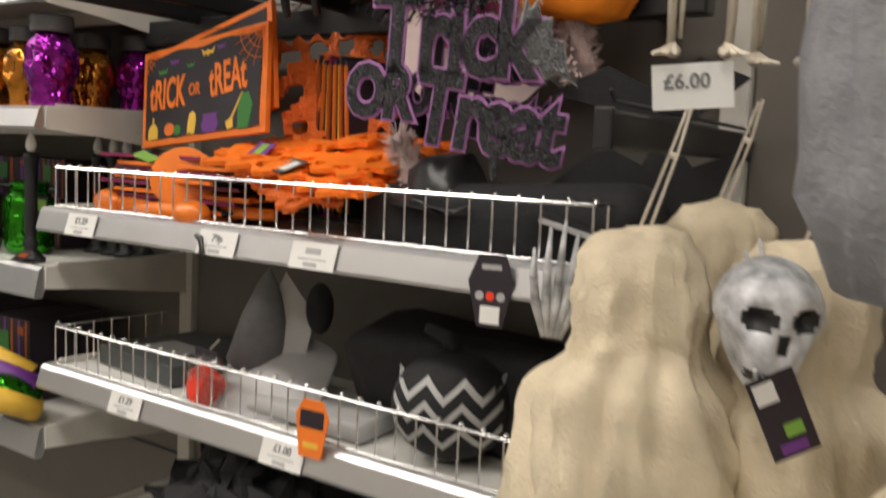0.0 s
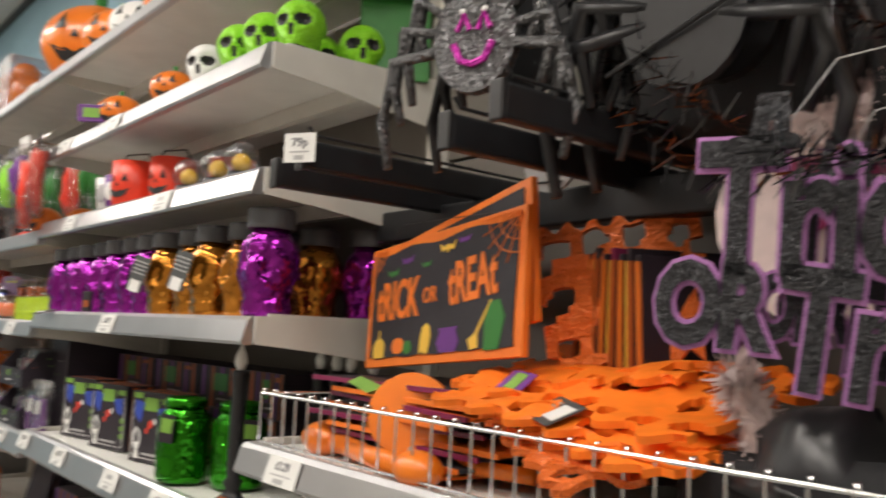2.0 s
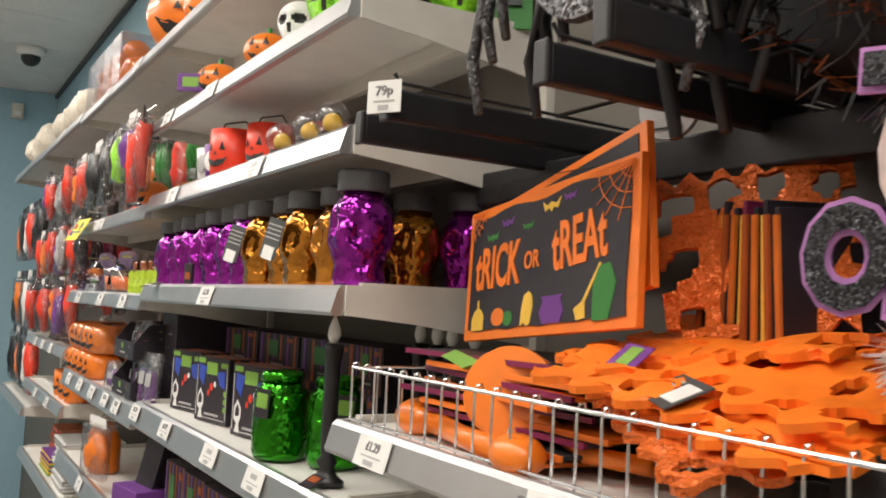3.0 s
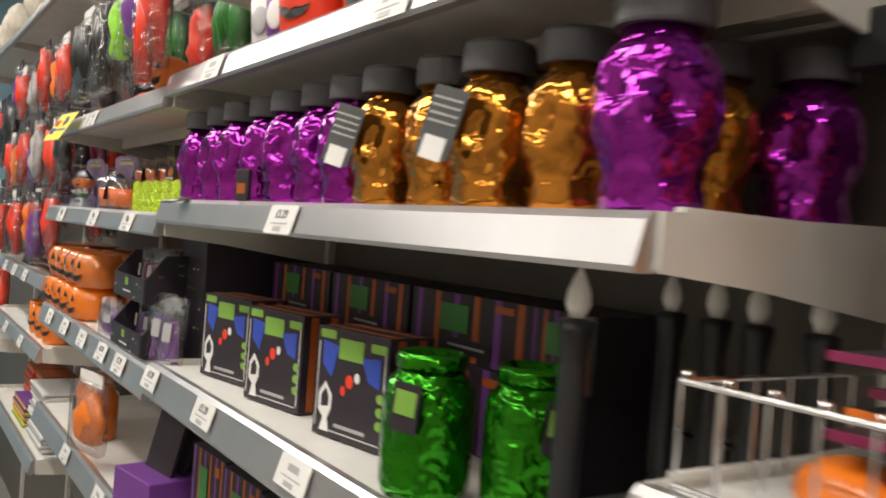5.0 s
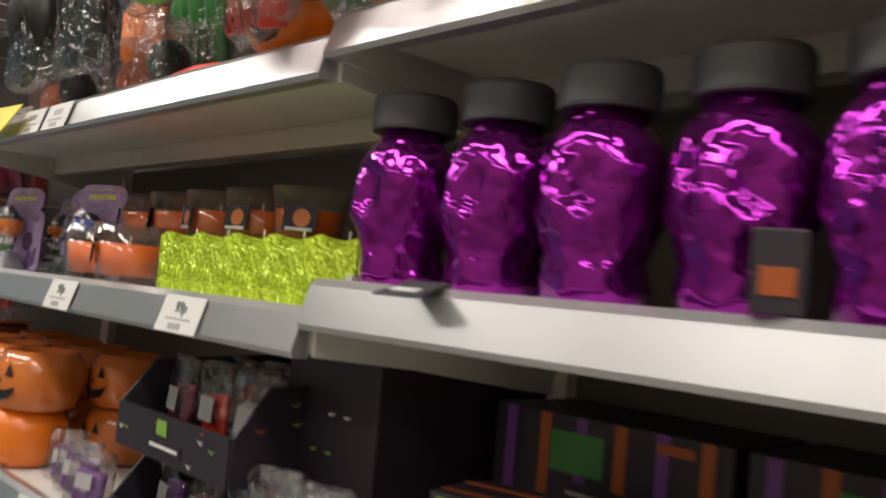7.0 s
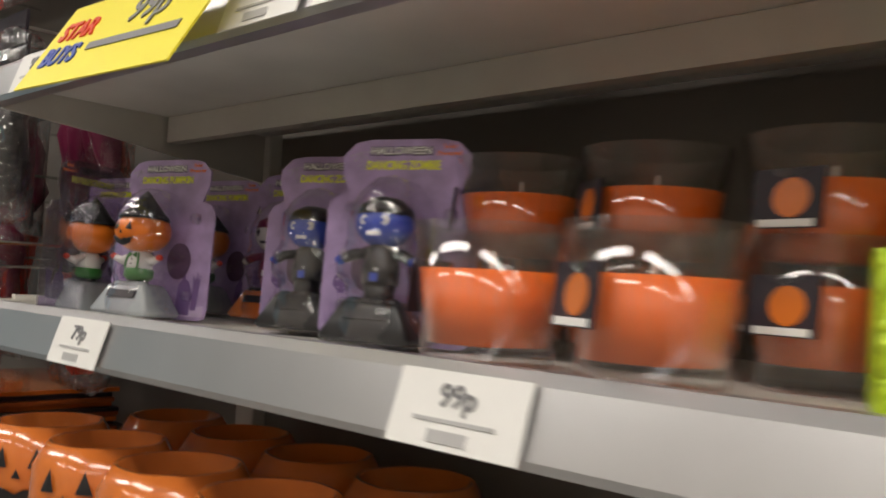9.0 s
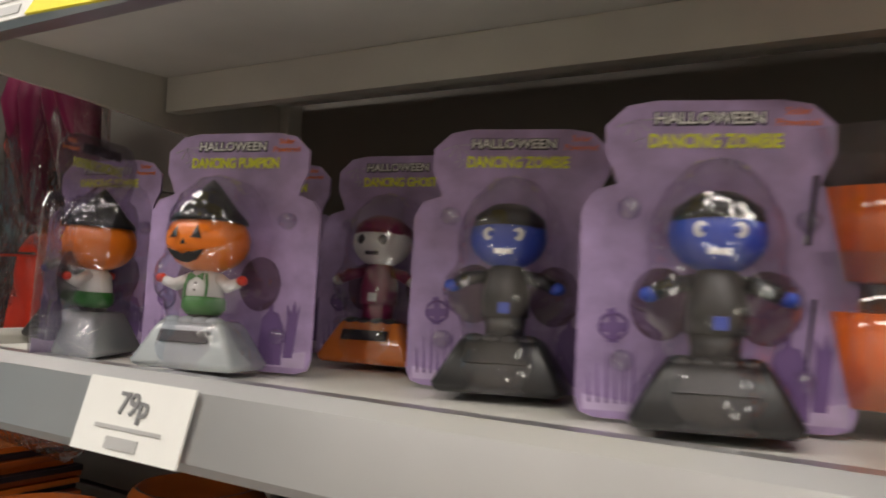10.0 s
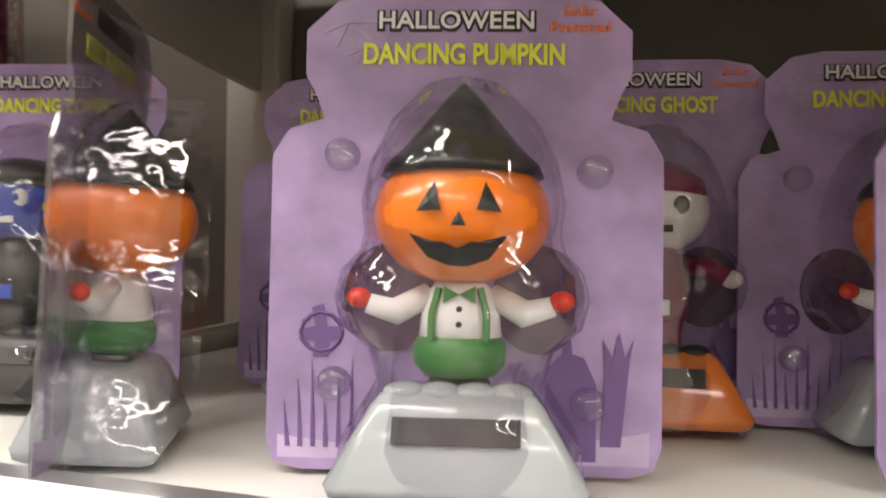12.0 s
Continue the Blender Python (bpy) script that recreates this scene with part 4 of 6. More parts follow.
    fig = part("base", bx(0.056, 0.036, 0.025, (0, 0, 0.0125), 0.004), M_STONE if kind == "pumpkin" else (M_BLACK if kind == "zombie" else M_TERRA), r, "moulded toy base", True, m=pose(0, c, 0.0005))
    for v in fig.data.vertices:
        f = 1 - 0.38 * max(0, v.co.z - 0.004) / 0.02
        v.co.x *= f
        v.co.y *= f
    for k in range(4):
        part("rock", ball(0.0052, 0.004, 0.003, (-0.0115 + k * 0.0077, -0.007, 0.0238), None, 12, 8), M_STONE if kind == "pumpkin" else M_BLACK, fig, smooth=True)
    part("solar_cell", bx(0.027, 0.0008, 0.006), M_BOX if kind == "pumpkin" else M_BLACK, fig, m=pose(0, -0.0147, 0.0165, -22, 0, 0))
    if kind == "pumpkin":
        part("boots", bx(0.014, 0.011, 0.007, (0, c, 0.026), 0.003), M_BLACK, r, smooth=True)
        part("trousers", lathe([(0.008, 0.028), (0.0105, 0.031), (0.0105, 0.0355), (0.009, 0.038)], 18, m=pose(0, c, 0)), M_GREEN, r, smooth=True)
        sh = part("shirt", lathe([(0.0095, 0.036), (0.009, 0.042), (0.0075, 0.048), (0.005, 0.051)], 18, m=pose(0, c, 0)), M_WHITE, r, smooth=True)
        for s in (-1, 1):
            part("brace", tube([(s * 0.006, c - 0.0085, 0.0365), (s * 0.006, c - 0.0078, 0.043), (s * 0.0045, c - 0.0065, 0.049)], 0.0008, 6), M_GREEN, r)
            part("arm", tube([(s * 0.007, c, 0.0475), (s * 0.0145, c - 0.003, 0.043), (s * 0.0205, c - 0.004, 0.045)], [0.0028, 0.0034, 0.0025], 10), M_WHITE, r, smooth=True)
            part("glove", ball(0.0028, 0.0025, 0.0025, (s * 0.0225, c - 0.004, 0.0462)), M_RED, r, smooth=True)
            part("bow_loop", plate([(0, 0.0475), (s * 0.0035, 0.0495), (s * 0.0035, 0.0455)], 0.001, m=pose(0, c - 0.0072, 0)), M_GREEN, r)
        for k in range(2):
            part("button", ball(0.0008, 0.0006, 0.0008, (0, c - 0.0088 + 0.0006 * k, 0.0405 + 0.0035 * k), None, 8, 6), M_BLACK, r)
        zc = 0.0665
        hd = part("head", lathe([(0.003, -0.0164)] + [(0.0195 * math.cos(radians(q)), 0.0168 * math.sin(radians(q))) for q in range(-70, 75, 10)] + [(0.004, 0.0166)], 40, shape=lambda a, h, q: q * (1 + 0.025 * abs(math.cos(a * 5)))), M_ORANGE, r, "glossy orange pumpkin head", True, m=pose(0, c, zc, 0, 0, 0))
        jack_face(hd, 0.0202, -0.0025, 0.0172, squash=0.88)
        for s in (-1, 1):
            part("pupil", ball(0.0011, 0.0006, 0.0011, (s * 0.0058, -0.0192, 0.0018), None, 8, 6), M_LIMEP, hd)
        part("hat", lathe([(0.0186, 0.0092), (0.0176, 0.0118), (0.0135, 0.016), (0.0085, 0.0225), (0.0035, 0.029), (0.0, 0.0325)], 28), M_BLACK, hd, "black pointed witch hat", True)
    else:
        body = M_BLACK if kind == "zombie" else M_MAG
        skin = M_BLUE if kind == "zombie" else M_WHITE
        part("legs", lathe([(0.009, 0.022), (0.0085, 0.03), (0.0095, 0.036)], 16, m=pose(0, c, 0)), body, r, smooth=True)
        part("coat", lathe([(0.0105, 0.035), (0.0105, 0.045), (0.0085, 0.056), (0.005, 0.06)], 18, m=pose(0, c, 0)), body, r, smooth=True)
        part("patch", bx(0.005, 0.001, 0.005, (0.001, c - 0.0105, 0.039), 0.0004), skin, r)
        for s in (-1, 1):
            part("arm", tube([(s * 0.008, c, 0.054), (s * 0.016, c - 0.005, 0.052), (s * 0.021, c - 0.006, 0.049)], [0.003, 0.0035, 0.003], 10), body, r, smooth=True)
            part("hand_piece", ball(0.0034, 0.003, 0.003, (s * 0.0225, c - 0.006, 0.0485)), skin, r, smooth=True)
        hd = part("head", ball(0.0168, 0.0145, 0.0145, (0, 0, 0)), skin, r, "blue cartoon head" if kind == "zombie" else "white cartoon skull head", True, m=pose(0, c, 0.0715))
        part("hat", lathe([(0.0162, 0.003), (0.0155, 0.009), (0.009, 0.0145), (0.0, 0.016)], 24, m=pose(0, 0.001, 0.0, -8, 0, 0)), body, hd, "dark moulded hair", True)
        for s in (-1, 1):
            e = part("eye", ball(0.0034, 0.0018, 0.0034, (s * 0.0055, -0.0122, 0.0006), None, 14, 10), M_WHITE if kind == "zombie" else M_BLACK, hd, smooth=True)
            part("pupil", ball(0.0014, 0.001, 0.0014, (s * 0.0052, -0.0138, 0.0006), None, 10, 8), M_BLUE if kind == "zombie" else M_BLACK, hd)
        part("teeth", bx(0.008, 0.001, 0.0025, (0, -0.0125, -0.007), 0.0004), M_WHITE if kind == "zombie" else M_BLACK, hd)
    # clear bubble round the figure
    bm = bmesh.new()
    rings = []
    sil = [(0.03, 0.001), (0.028, 0.012), (0.02, 0.026), (0.022, 0.034), (0.0285, 0.039), (0.0305, 0.046), (0.029, 0.053), (0.0245, 0.058), (0.0235, 0.063), (0.0245, 0.07), (0.0225, 0.08), (0.018, 0.09), (0.0105, 0.099), (0.001, 0.1025)]
    for hw, z in sil:
        d = 0.039 if z < 0.03 else 0.0375
        d = min(d, 0.012 + 1.2 * hw)
        rings.append([bm.verts.new((hw * math.cos(math.pi * k / 14), -0.0014 - d * math.sin(math.pi * k / 14) ** 0.6, z)) for k in range(15)])
    for p, q in zip(rings, rings[1:]):
        for k in range(14):
            bm.faces.new((p[k], p[k + 1], q[k + 1], q[k]))
    part("blister", bm, M_CLEAR, r, "clear plastic blister bubble", True, m=pose(0, c + 0.021, 0))
    return r


dancer_pack(-1.741, 0.056, 16, "pumpkin")
dancer_pack(-1.838, 0.045, -64, "pumpkin", label="clear packed dancing pumpkin toy turned edge on", clear=True)
dancer_pack(-1.905, 0.1, 14, "zombie")
dancer_pack(-1.708, 0.145, 12, "ghost")
dancer_pack(-1.606, 0.096, 20, "zombie")
dancer_pack(-1.512, 0.07, 20, "zombie")
dancer_pack(-1.81, 0.15, 12, "pumpkin")
dancer_pack(-1.635, 0.15, 12, "pumpkin")


# ---- lower shelf below the candles: pots, bat trays ----
def pot(x, y, z, rad, material, label, rz=0):
    r = root("pumpkin_pot", pose(x, y, z, 0, 0, rz), label, "pot", "pumpkin pots")
    prof = [(rad * 0.7, 0), (rad * 0.85, 0.004), (rad, rad * 0.6), (rad * 0.98, rad * 1.1), (rad * 0.8, rad * 1.42), (rad * 0.74, rad * 1.42), (rad * 0.72, rad * 1.2)]
    part("body", lathe(prof, 40, shape=lambda a, h, q: q * (1 + 0.04 * abs(math.cos(a * 4)))), material, r, smooth=True)
    jack_face(r, rad * 1.035, rad * 0.75, rad * 0.8, squash=1.6)


for k in range(4):
    pot(-1.6 - k * 0.098, 0.045, Z_P + 0.001, 0.047, M_ORANGE, "orange glass pumpkin face pot", 10 + k * 6)
    pot(-1.585 - k * 0.1, 0.05, Z_P + 0.0685, 0.05, M_TERRA, "brown-orange glazed pumpkin pot stacked on another", 15 + k * 9)
    pot(-1.57 - k * 0.1, 0.155, Z_P + 0.001, 0.048, M_TERRA, "brown-orange glazed pumpkin pot in the second row", 10)
    pot(-1.57 - k * 0.1, 0.155, Z_P + 0.07, 0.048, M_TERRA, "brown-orange glazed pumpkin pot stacked in the second row", 10)


def bat_tray(x, y, z, w=0.2, d=0.2):
    r = root("display_tray", pose(x, y, z, 0, 0, 0) @ Matrix.Diagonal((1, 1, 0.78, 1)), "black card display tray printed with coloured bats", "tray", "display trays")
    h = 0.05
    part("front", bx(w, 0.003, h, (0, 0, h / 2)), M_BOX, r)
    for s in (-1, 1):
        part("side", plate([(0, 0), (d, 0), (d, 0.11), (0.03, 0.1), (0.0, h)], 0.003, m=pose(s * w / 2, 0, 0, 0, 0, 90)), M_BOX, r)
    part("base", bx(w, d, 0.003, (0, d / 2, 0.0015)), M_BOX, r)
    part("back", bx(w, 0.003, 0.1, (0, d, 0.05)), M_BOX, r)
    random.seed(int(x * -1000))
    for k in range(9):
        bxx, bz = random.uniform(-0.45, 0.45) * w, random.uniform(0.1, 0.9) * h
        part("print", plate([(bxx - 0.005, bz + 0.002), (bxx, bz), (bxx + 0.005, bz + 0.003), (bxx, bz - 0.002)], 0.0004, m=pose(0, -0.0018, 0)), (M_LIMEP, M_STRIPE, M_WHITE)[k % 3], r)
    for k in range(14):
        py, pz = random.uniform(0.02, d), random.uniform(0.01, 0.09)
        part("print", plate([(py - 0.006, pz + 0.002), (py, pz), (py + 0.006, pz + 0.003), (py, pz - 0.002)], 0.0004, m=pose(w / 2 + 0.0036, 0, 0, 0, 0, 90)), (M_LIMEP, M_STRIPE, M_WHITE)[k % 3], r)
    part("label", bx(0.018, 0.0005, 0.016, (-w * 0.05, -0.0024, h * 0.72)), M_LIMEP, r)
    part("label", bx(0.06, 0.0005, 0.014, (-w * 0.02, -0.0022, h * 0.32)), M_BOX, r)
    part("print", bx(0.05, 0.0005, 0.003, (-w * 0.02, -0.0028, h * 0.32)), M_WHITE, r)


def favour_pack(x, y, z, cm, rz=0, h=0.09):
    r = root("favour_pack", pose(x, y, z, -5, 0, rz), "clear sachet of small purple and red party favours", "packet", "favour packets")
    part("contents", crumple(bx(0.04, 0.01, h * 0.6, (0, 0, h * 0.36), 0.004), 0.008, 0.02, x * 9), cm, r, smooth=True)
    part("print", bx(0.022, 0.001, h * 0.25, (0.002, -0.012, h * 0.5), 0), M_LGREY, r)
    part("sachet", crumple(bx(0.055, 0.018, h, (0, 0, h / 2), 0.007), 0.004, 0.02, x * 7), M_BAG, r, smooth=True)


bat_tray(-1.163, 0.011, Z_P + 0.001)
bat_tray(-1.163, 0.011, Z_P + 0.089)
for lev in (0, 1):
    for k in range(3):
        for row in range(2):
            favour_pack(-1.225 + k * 0.062, 0.05 + row * 0.06, Z_P + 0.005 + lev * 0.088, (M_PURP, M_MAG, M_RED, M_LGREY)[(k + lev + row) % 4], k * 8 - 8, 0.082)
for k in range(2):
    favour_pack(-1.035 + 0.06 * k, 0.03, Z_P + 0.001, M_PURP, 15, 0.11)
for k in range(3):
    favour_pack(-1.36 - 0.06 * k, 0.03 + 0.01 * k, Z_P + 0.001, M_PURP, 20, 0.06)
r = root("black_carton", pose(-1.03, 0.075, Z_P + 0.001), "large black carton printed with tiny bats", "box")
part("carton", bx(0.12, 0.2, 0.2, (0, 0.1, 0.1), 0.002), M_BOX, r)
for k in range(10):
    part("print", plate([(-0.04 + (k % 5) * 0.02, 0.06 + 0.03 * (k % 4)), (-0.036 + (k % 5) * 0.02, 0.058 + 0.03 * (k % 4)), (-0.03 + (k % 5) * 0.02, 0.061 + 0.03 * (k % 4))], 0.0005, m=pose(0, -0.0003, 0)), (M_LIMEP, M_WHITE)[k % 2], r)

# the shelf below: orange jars and leaning packs
for k in range(2):
    r = root("orange_jar", pose(-1.55 - k * 0.13, 0.06 + 0.02 * k, 0.946), "orange filled clear jar with a lid", "jar", "orange jars")
    part("jar", lathe([(0.036, 0), (0.04, 0.006), (0.04, 0.085), (0.03, 0.1), (0.03, 0.11)], 28), M_ORANGE, r, smooth=True)
    part("lid", lathe([(0.032, 0.108), (0.033, 0.12), (0.03, 0.122)], 28), M_CLEAR, r, smooth=True)
    part("label", bx(0.03, 0.001, 0.03, (0, -0.041, 0.045)), M_BOX, r)
r = root("purple_tray", pose(-1.06, 0.01, 0.946, 0, 0, 10), "purple card tray with black packs leaning inside", "tray")
part("tray", bx(0.13, 0.12, 0.06, (0, 0.06, 0.03), 0.002), M_PURP, r)
for k in range(4):
    part("pack", bx(0.09, 0.006, 0.15, (0, 0.03 + k * 0.022, 0.11)), M_BOX, r, m=pose(0, 0, 0, -14, 0, 0))
hung_bag(-1.34, 0.0, 1.12, 0.12, 0.15, M_ORANGE, "crinkly clear bag of orange sweets", 12, 3, False)


def paper_stack(x, y, z, w, d, n, cols, label, t=0.005):
    r = root("paper_stack", pose(x, y, z), label, "stack", "card stacks")
    random.seed(int(abs(x) * 100))
    for k in range(n):
        part("sheet", bx(w, d, t * 0.85, (random.uniform(-1, 1) * 0.006, d / 2 + random.uniform(-1, 1) * 0.006, t * (k + 0.5))), cols[k % len(cols)], r)


paper_stack(-2.15, 0.03, 1.246, 0.2, 0.16, 16, (M_TERRA, M_STRIPE, M_BOX), "stack of brown and orange paper plates")
paper_stack(-2.45, 0.03, 1.246, 0.2, 0.16, 8, (M_BOX, M_STRIPE), "stack of dark printed napkins")
paper_stack(-2.1, 0.03, 0.801, 0.22, 0.18, 30, (M_LGREY, M_WHITE), "tall stack of pale grey paper plates")
paper_stack(-2.4, 0.03, 0.801, 0.22, 0.18, 12, (M_LIMEP, M_YPRINT, M_PURP), "stack of lime, yellow and purple cards")
for k in range(3):
    bucket(-2.05 - k * 0.11, 0.06, 1.071, 0.04, 0.085, M_ORANGE, "small orange party bucket", 20)
for k in range(5):
    paper_stack(-2.06 - k * 0.17, 0.1, 0.801, 0.14, 0.1, 10, (M_RED, M_STRIPE), "stack of red and orange packs", 0.01)


# ---- the bay of signs ----
r = root("trick_or_treat_sign", pose(0.236, 0.1, 1.398, -4, -5, -8) @ Matrix.Diagonal((1.1, 1, 0.86, 1)), "black wooden trick or treat sign with orange border", "sign")
W, H = 0.29, 0.168
part("board", bx(W, 0.008, H, (0, 0, H / 2), 0.001), M_SIGNO, r)
fp = []
for k in range(14):
    fp.append((-W / 2 + 0.011 + k * (W - 0.022) / 13, H - 0.011 + 0.003 * math.sin(k * 5.1)))
for k in range(9):
    fp.append((W / 2 - 0.011 + 0.0015 * math.sin(k * 7), H - 0.014 - k * (H - 0.026) / 8))
for k in range(14):
    fp.append((W / 2 - 0.011 - k * (W - 0.022) / 13, 0.012 + 0.0015 * math.sin(k * 4)))
part("panel", plate(fp, 0.0012, m=pose(0, -0.0042, 0)), M_BOARD, r, "black painted panel")
text("tRICK", 0.05, M_SIGNO, r, pose(-0.077, -0.0058, 0.086) @ Matrix.Diagonal((0.7, 1, 1.45, 1)), 0.0006, 0.0012)
text("OR", 0.024, M_SIGNO, r, pose(-0.01, -0.0058, 0.086) @ Matrix.Diagonal((0.8, 1, 1.2, 1)), 0.0006, 0.0004)
text("tREAt", 0.05, M_SIGNO, r, pose(0.066, -0.0058, 0.094, 0, -4, 0) @ Matrix.Diagonal((0.66, 1, 1.45, 1)), 0.0006, 0.0012)


def sign_print(mm, pts):
    part("print", plate(pts, 0.0008, m=pose(0, -0.0052, 0)), mm, r)


sign_print(M_YPRINT, [(-0.125, 0.012), (-0.1, 0.012), (-0.1, 0.03), (-0.106, 0.038), (-0.111, 0.039), (-0.111, 0.05), (-0.114, 0.05), (-0.114, 0.039), (-0.12, 0.036), (-0.125, 0.028)])
sign_print(M_SIGNO, disc(0.013, 0.011, -0.07, 0.026, 16))
sign_print(M_GREEN, disc(0.009, 0.009, -0.05, 0.023, 16))
sign_print(M_YPRINT, [(-0.025, 0.012), (-0.019, 0.016), (-0.014, 0.011), (-0.008, 0.014), (-0.004, 0.034), (-0.006, 0.046), (-0.012, 0.051), (-0.02, 0.047), (-0.024, 0.03)])
sign_print(M_PURP, [(0.014, 0.012), (0.042, 0.012), (0.048, 0.024), (0.042, 0.038), (0.046, 0.042), (0.01, 0.042), (0.014, 0.038), (0.008, 0.024)])
sign_print(M_YPRINT, [(0.068, 0.012), (0.08, 0.014), (0.079, 0.03), (0.1, 0.066), (0.098, 0.068), (0.075, 0.031), (0.063, 0.024)])
sign_print(M_GREEN, [(0.09, 0.01), (0.112, 0.01), (0.121, 0.046), (0.112, 0.066), (0.097, 0.064), (0.09, 0.044)])
for x, z, mm, s in ((-0.09, 0.127, M_GREEN, 1.0), (-0.06, 0.14, M_PURP, 1.0), (0.02, 0.143, M_YPRINT, 1.2), (0.05, 0.147, M_PURP, 0.8), (-0.02, 0.128, M_GREEN, 0.8)):
    sign_print(mm, [(x - 0.013 * s, z + 0.006 * s), (x - 0.006 * s, z + 0.001), (x, z + 0.004 * s), (x + 0.006 * s, z + 0.001), (x + 0.013 * s, z + 0.006 * s), (x + 0.009 * s, z - 0.004 * s), (x + 0.003 * s, z - 0.002 * s), (x, z - 0.006 * s), (x - 0.003 * s, z - 0.002 * s), (x - 0.009 * s, z - 0.004 * s)])
for cx, cz, a0, R in ((W / 2 - 0.006, H - 0.006, 180, 0.06), (-W / 2 + 0.006, H - 0.006, 270, 0.035)):
    bm = bmesh.new()
    for k in range(6):
        a = radians(a0 + 18 * k)
        tube([(cx, -0.0062, cz), (cx + R * math.cos(a), -0.0062, cz + R * math.sin(a))], 0.0006, 4, bm)
    for q in (0.3, 0.55, 0.8):
        tube([(cx + R * q * math.cos(radians(a0 + 18 * k)), -0.0062, cz + R * q * math.sin(radians(a0 + 18 * k))) for k in range(6)], 0.0006, 4, bm)
    part("web_print", bm, M_SIGNO, r)
part("hanger", tube([(-0.12, 0, H), (-0.09, 0.004, H + 0.03), (0.0, 0.01, H + 0.02), (0.11, 0, H)], 0.0006, 5), M_BLACK, r)
r = root("trick_or_treat_sign", pose(0.236, 0.118, 1.415, -4, -11, -8) @ Matrix.Diagonal((1.1, 1, 0.86, 1)), "second black sign standing tilted behind the first", "sign")
part("board", bx(W, 0.008, H, (0, 0, H / 2), 0.001), M_SIGNO, r)
part("panel", bx(W - 0.02, 0.001, H - 0.02, (0, -0.0048, H / 2)), M_BOARD, r)
for k in range(11):
    r = root("stacked_sign", pose(0.402 + k * 0.009, 0.2 + 0.003 * (k % 3), 1.31, 0, 4 - k * 0.7, 74), "dark wooden sign stored upright on its edge", "sign", "stacked signs")
    part("board", bx(0.12, 0.005, 0.19 + 0.012 * (k % 3), (0, 0, 0.1), 0.001), (M_BOX, M_BOX, M_BOX, M_BOARD, M_BOX, M_MAG)[k % 6], r)
    part("edge", bx(0.003, 0.0052, 0.19, (-0.06, 0, 0.1)), (M_STRIPE, M_TERRA, M_YPRINT)[k % 3], r)

# flat signs lying on the shelf under the lattice
for k in range(9):
    r = root("flat_sign", pose(0.208 + 0.012 * (k % 4), 0.14, 1.296 + k * 0.0095, 1.5 * (k % 2), 1.2 - 0.5 * (k % 3), 4 * (k % 5) - 8), "thin dark sign board with orange edge lying flat", "sign", "flat signs")
    part("board", bx(0.26, 0.17, 0.004, (0, 0, 0.002), 0.001), (M_SIGNO, M_BOARD, M_BOX)[k % 3], r)
    part("edge", bx(0.262, 0.004, 0.005, (0, -0.087, 0.002)), M_SIGNO if k % 2 else M_MAG, r)


def lattice(x, y, z, rx, ry, rz, w, d, nx, ny, seed, label, glit=False):
    """A foam wall decoration: a thick plate with rounded, uneven cut-outs, gently curled."""
    random.seed(seed)
    r = root("foam_cutout", pose(x, y, z, rx, ry, rz), label, "decoration", "foam cutouts")
    bm = bmesh.new()
    sub = 6
    verts = {}
    holes = []
    for i in range(nx):
        for j in range(ny):
            if random.random() < 0.85:
                holes.append((i + 0.5 + random.uniform(-0.12, 0.12), j + 0.5 + random.uniform(-0.15, 0.15), random.uniform(0.2, 0.4), random.uniform(0.18, 0.36), random.uniform(-0.6, 0.6)))
    def vert(i, j):
        if (i, j) not in verts:
            u, v = i / (nx * sub), j / (ny * sub)
            edge = 0.014 * math.sin(u * 40 + seed) if j in (0, ny * sub) else 0
            verts[i, j] = bm.verts.new(((u - 0.5) * w, (v - 0.5) * d + edge, 0.01 * noise.noise(Vector((u * 3, v * 3, seed)))))
        return verts[i, j]
    for i in range(nx * sub):
        for j in range(ny * sub):
            cu, cv = (i + 0.5) / sub, (j + 0.5) / sub
            cut = False
            for hu, hv, ru, rv, t in holes:
                du, dv = cu - hu, cv - hv
                du, dv = du * math.cos(t) + dv * math.sin(t), dv * math.cos(t) - du * math.sin(t)
                if abs(du / ru) ** 3 + abs(dv / rv) ** 3 < 1:
                    cut = True
            if (i < 2 or i >= nx * sub - 2) and (j // 2) % 3 == seed % 3:
                cut = True
            if not cut:
                bm.faces.new((vert(i, j), vert(i + 1, j), vert(i + 1, j + 1), vert(i, j + 1)))
    bmesh.ops.smooth_vert(bm, verts=[v for v in bm.verts if v.is_boundary], factor=0.5, use_axis_x=True, use_axis_y=True)
    ext = bmesh.ops.extrude_face_region(bm, geom=bm.faces[:])
    bmesh.ops.translate(bm, vec=(0, 0, 0.006), verts=[e for e in ext["geom"] if isinstance(e, bmesh.types.BMVert)])
    part("foam", bm, M_OGLIT if glit else M_FOAM, r)
    return r


FL = "orange glitter foam cut-out sign lying on the pile"
lattice(0.475, 0.12, 1.392, 14, 4, -8, 0.3, 0.17, 8, 4, 1, FL)
lattice(0.475, 0.09, 1.372, 12, 6, 3, 0.28, 0.15, 7, 3, 2, FL)
lattice(0.5, 0.1, 1.36, 10, 4, -14, 0.25, 0.16, 7, 3, 3, FL)
lattice(0.491, 0.06, 1.347, 12, 10, -25, 0.18, 0.12, 4, 3, 5, FL, True)
lattice(0.416, 0.13, 1.397, 10, -4, 6, 0.26, 0.1, 6, 2, 8, FL)
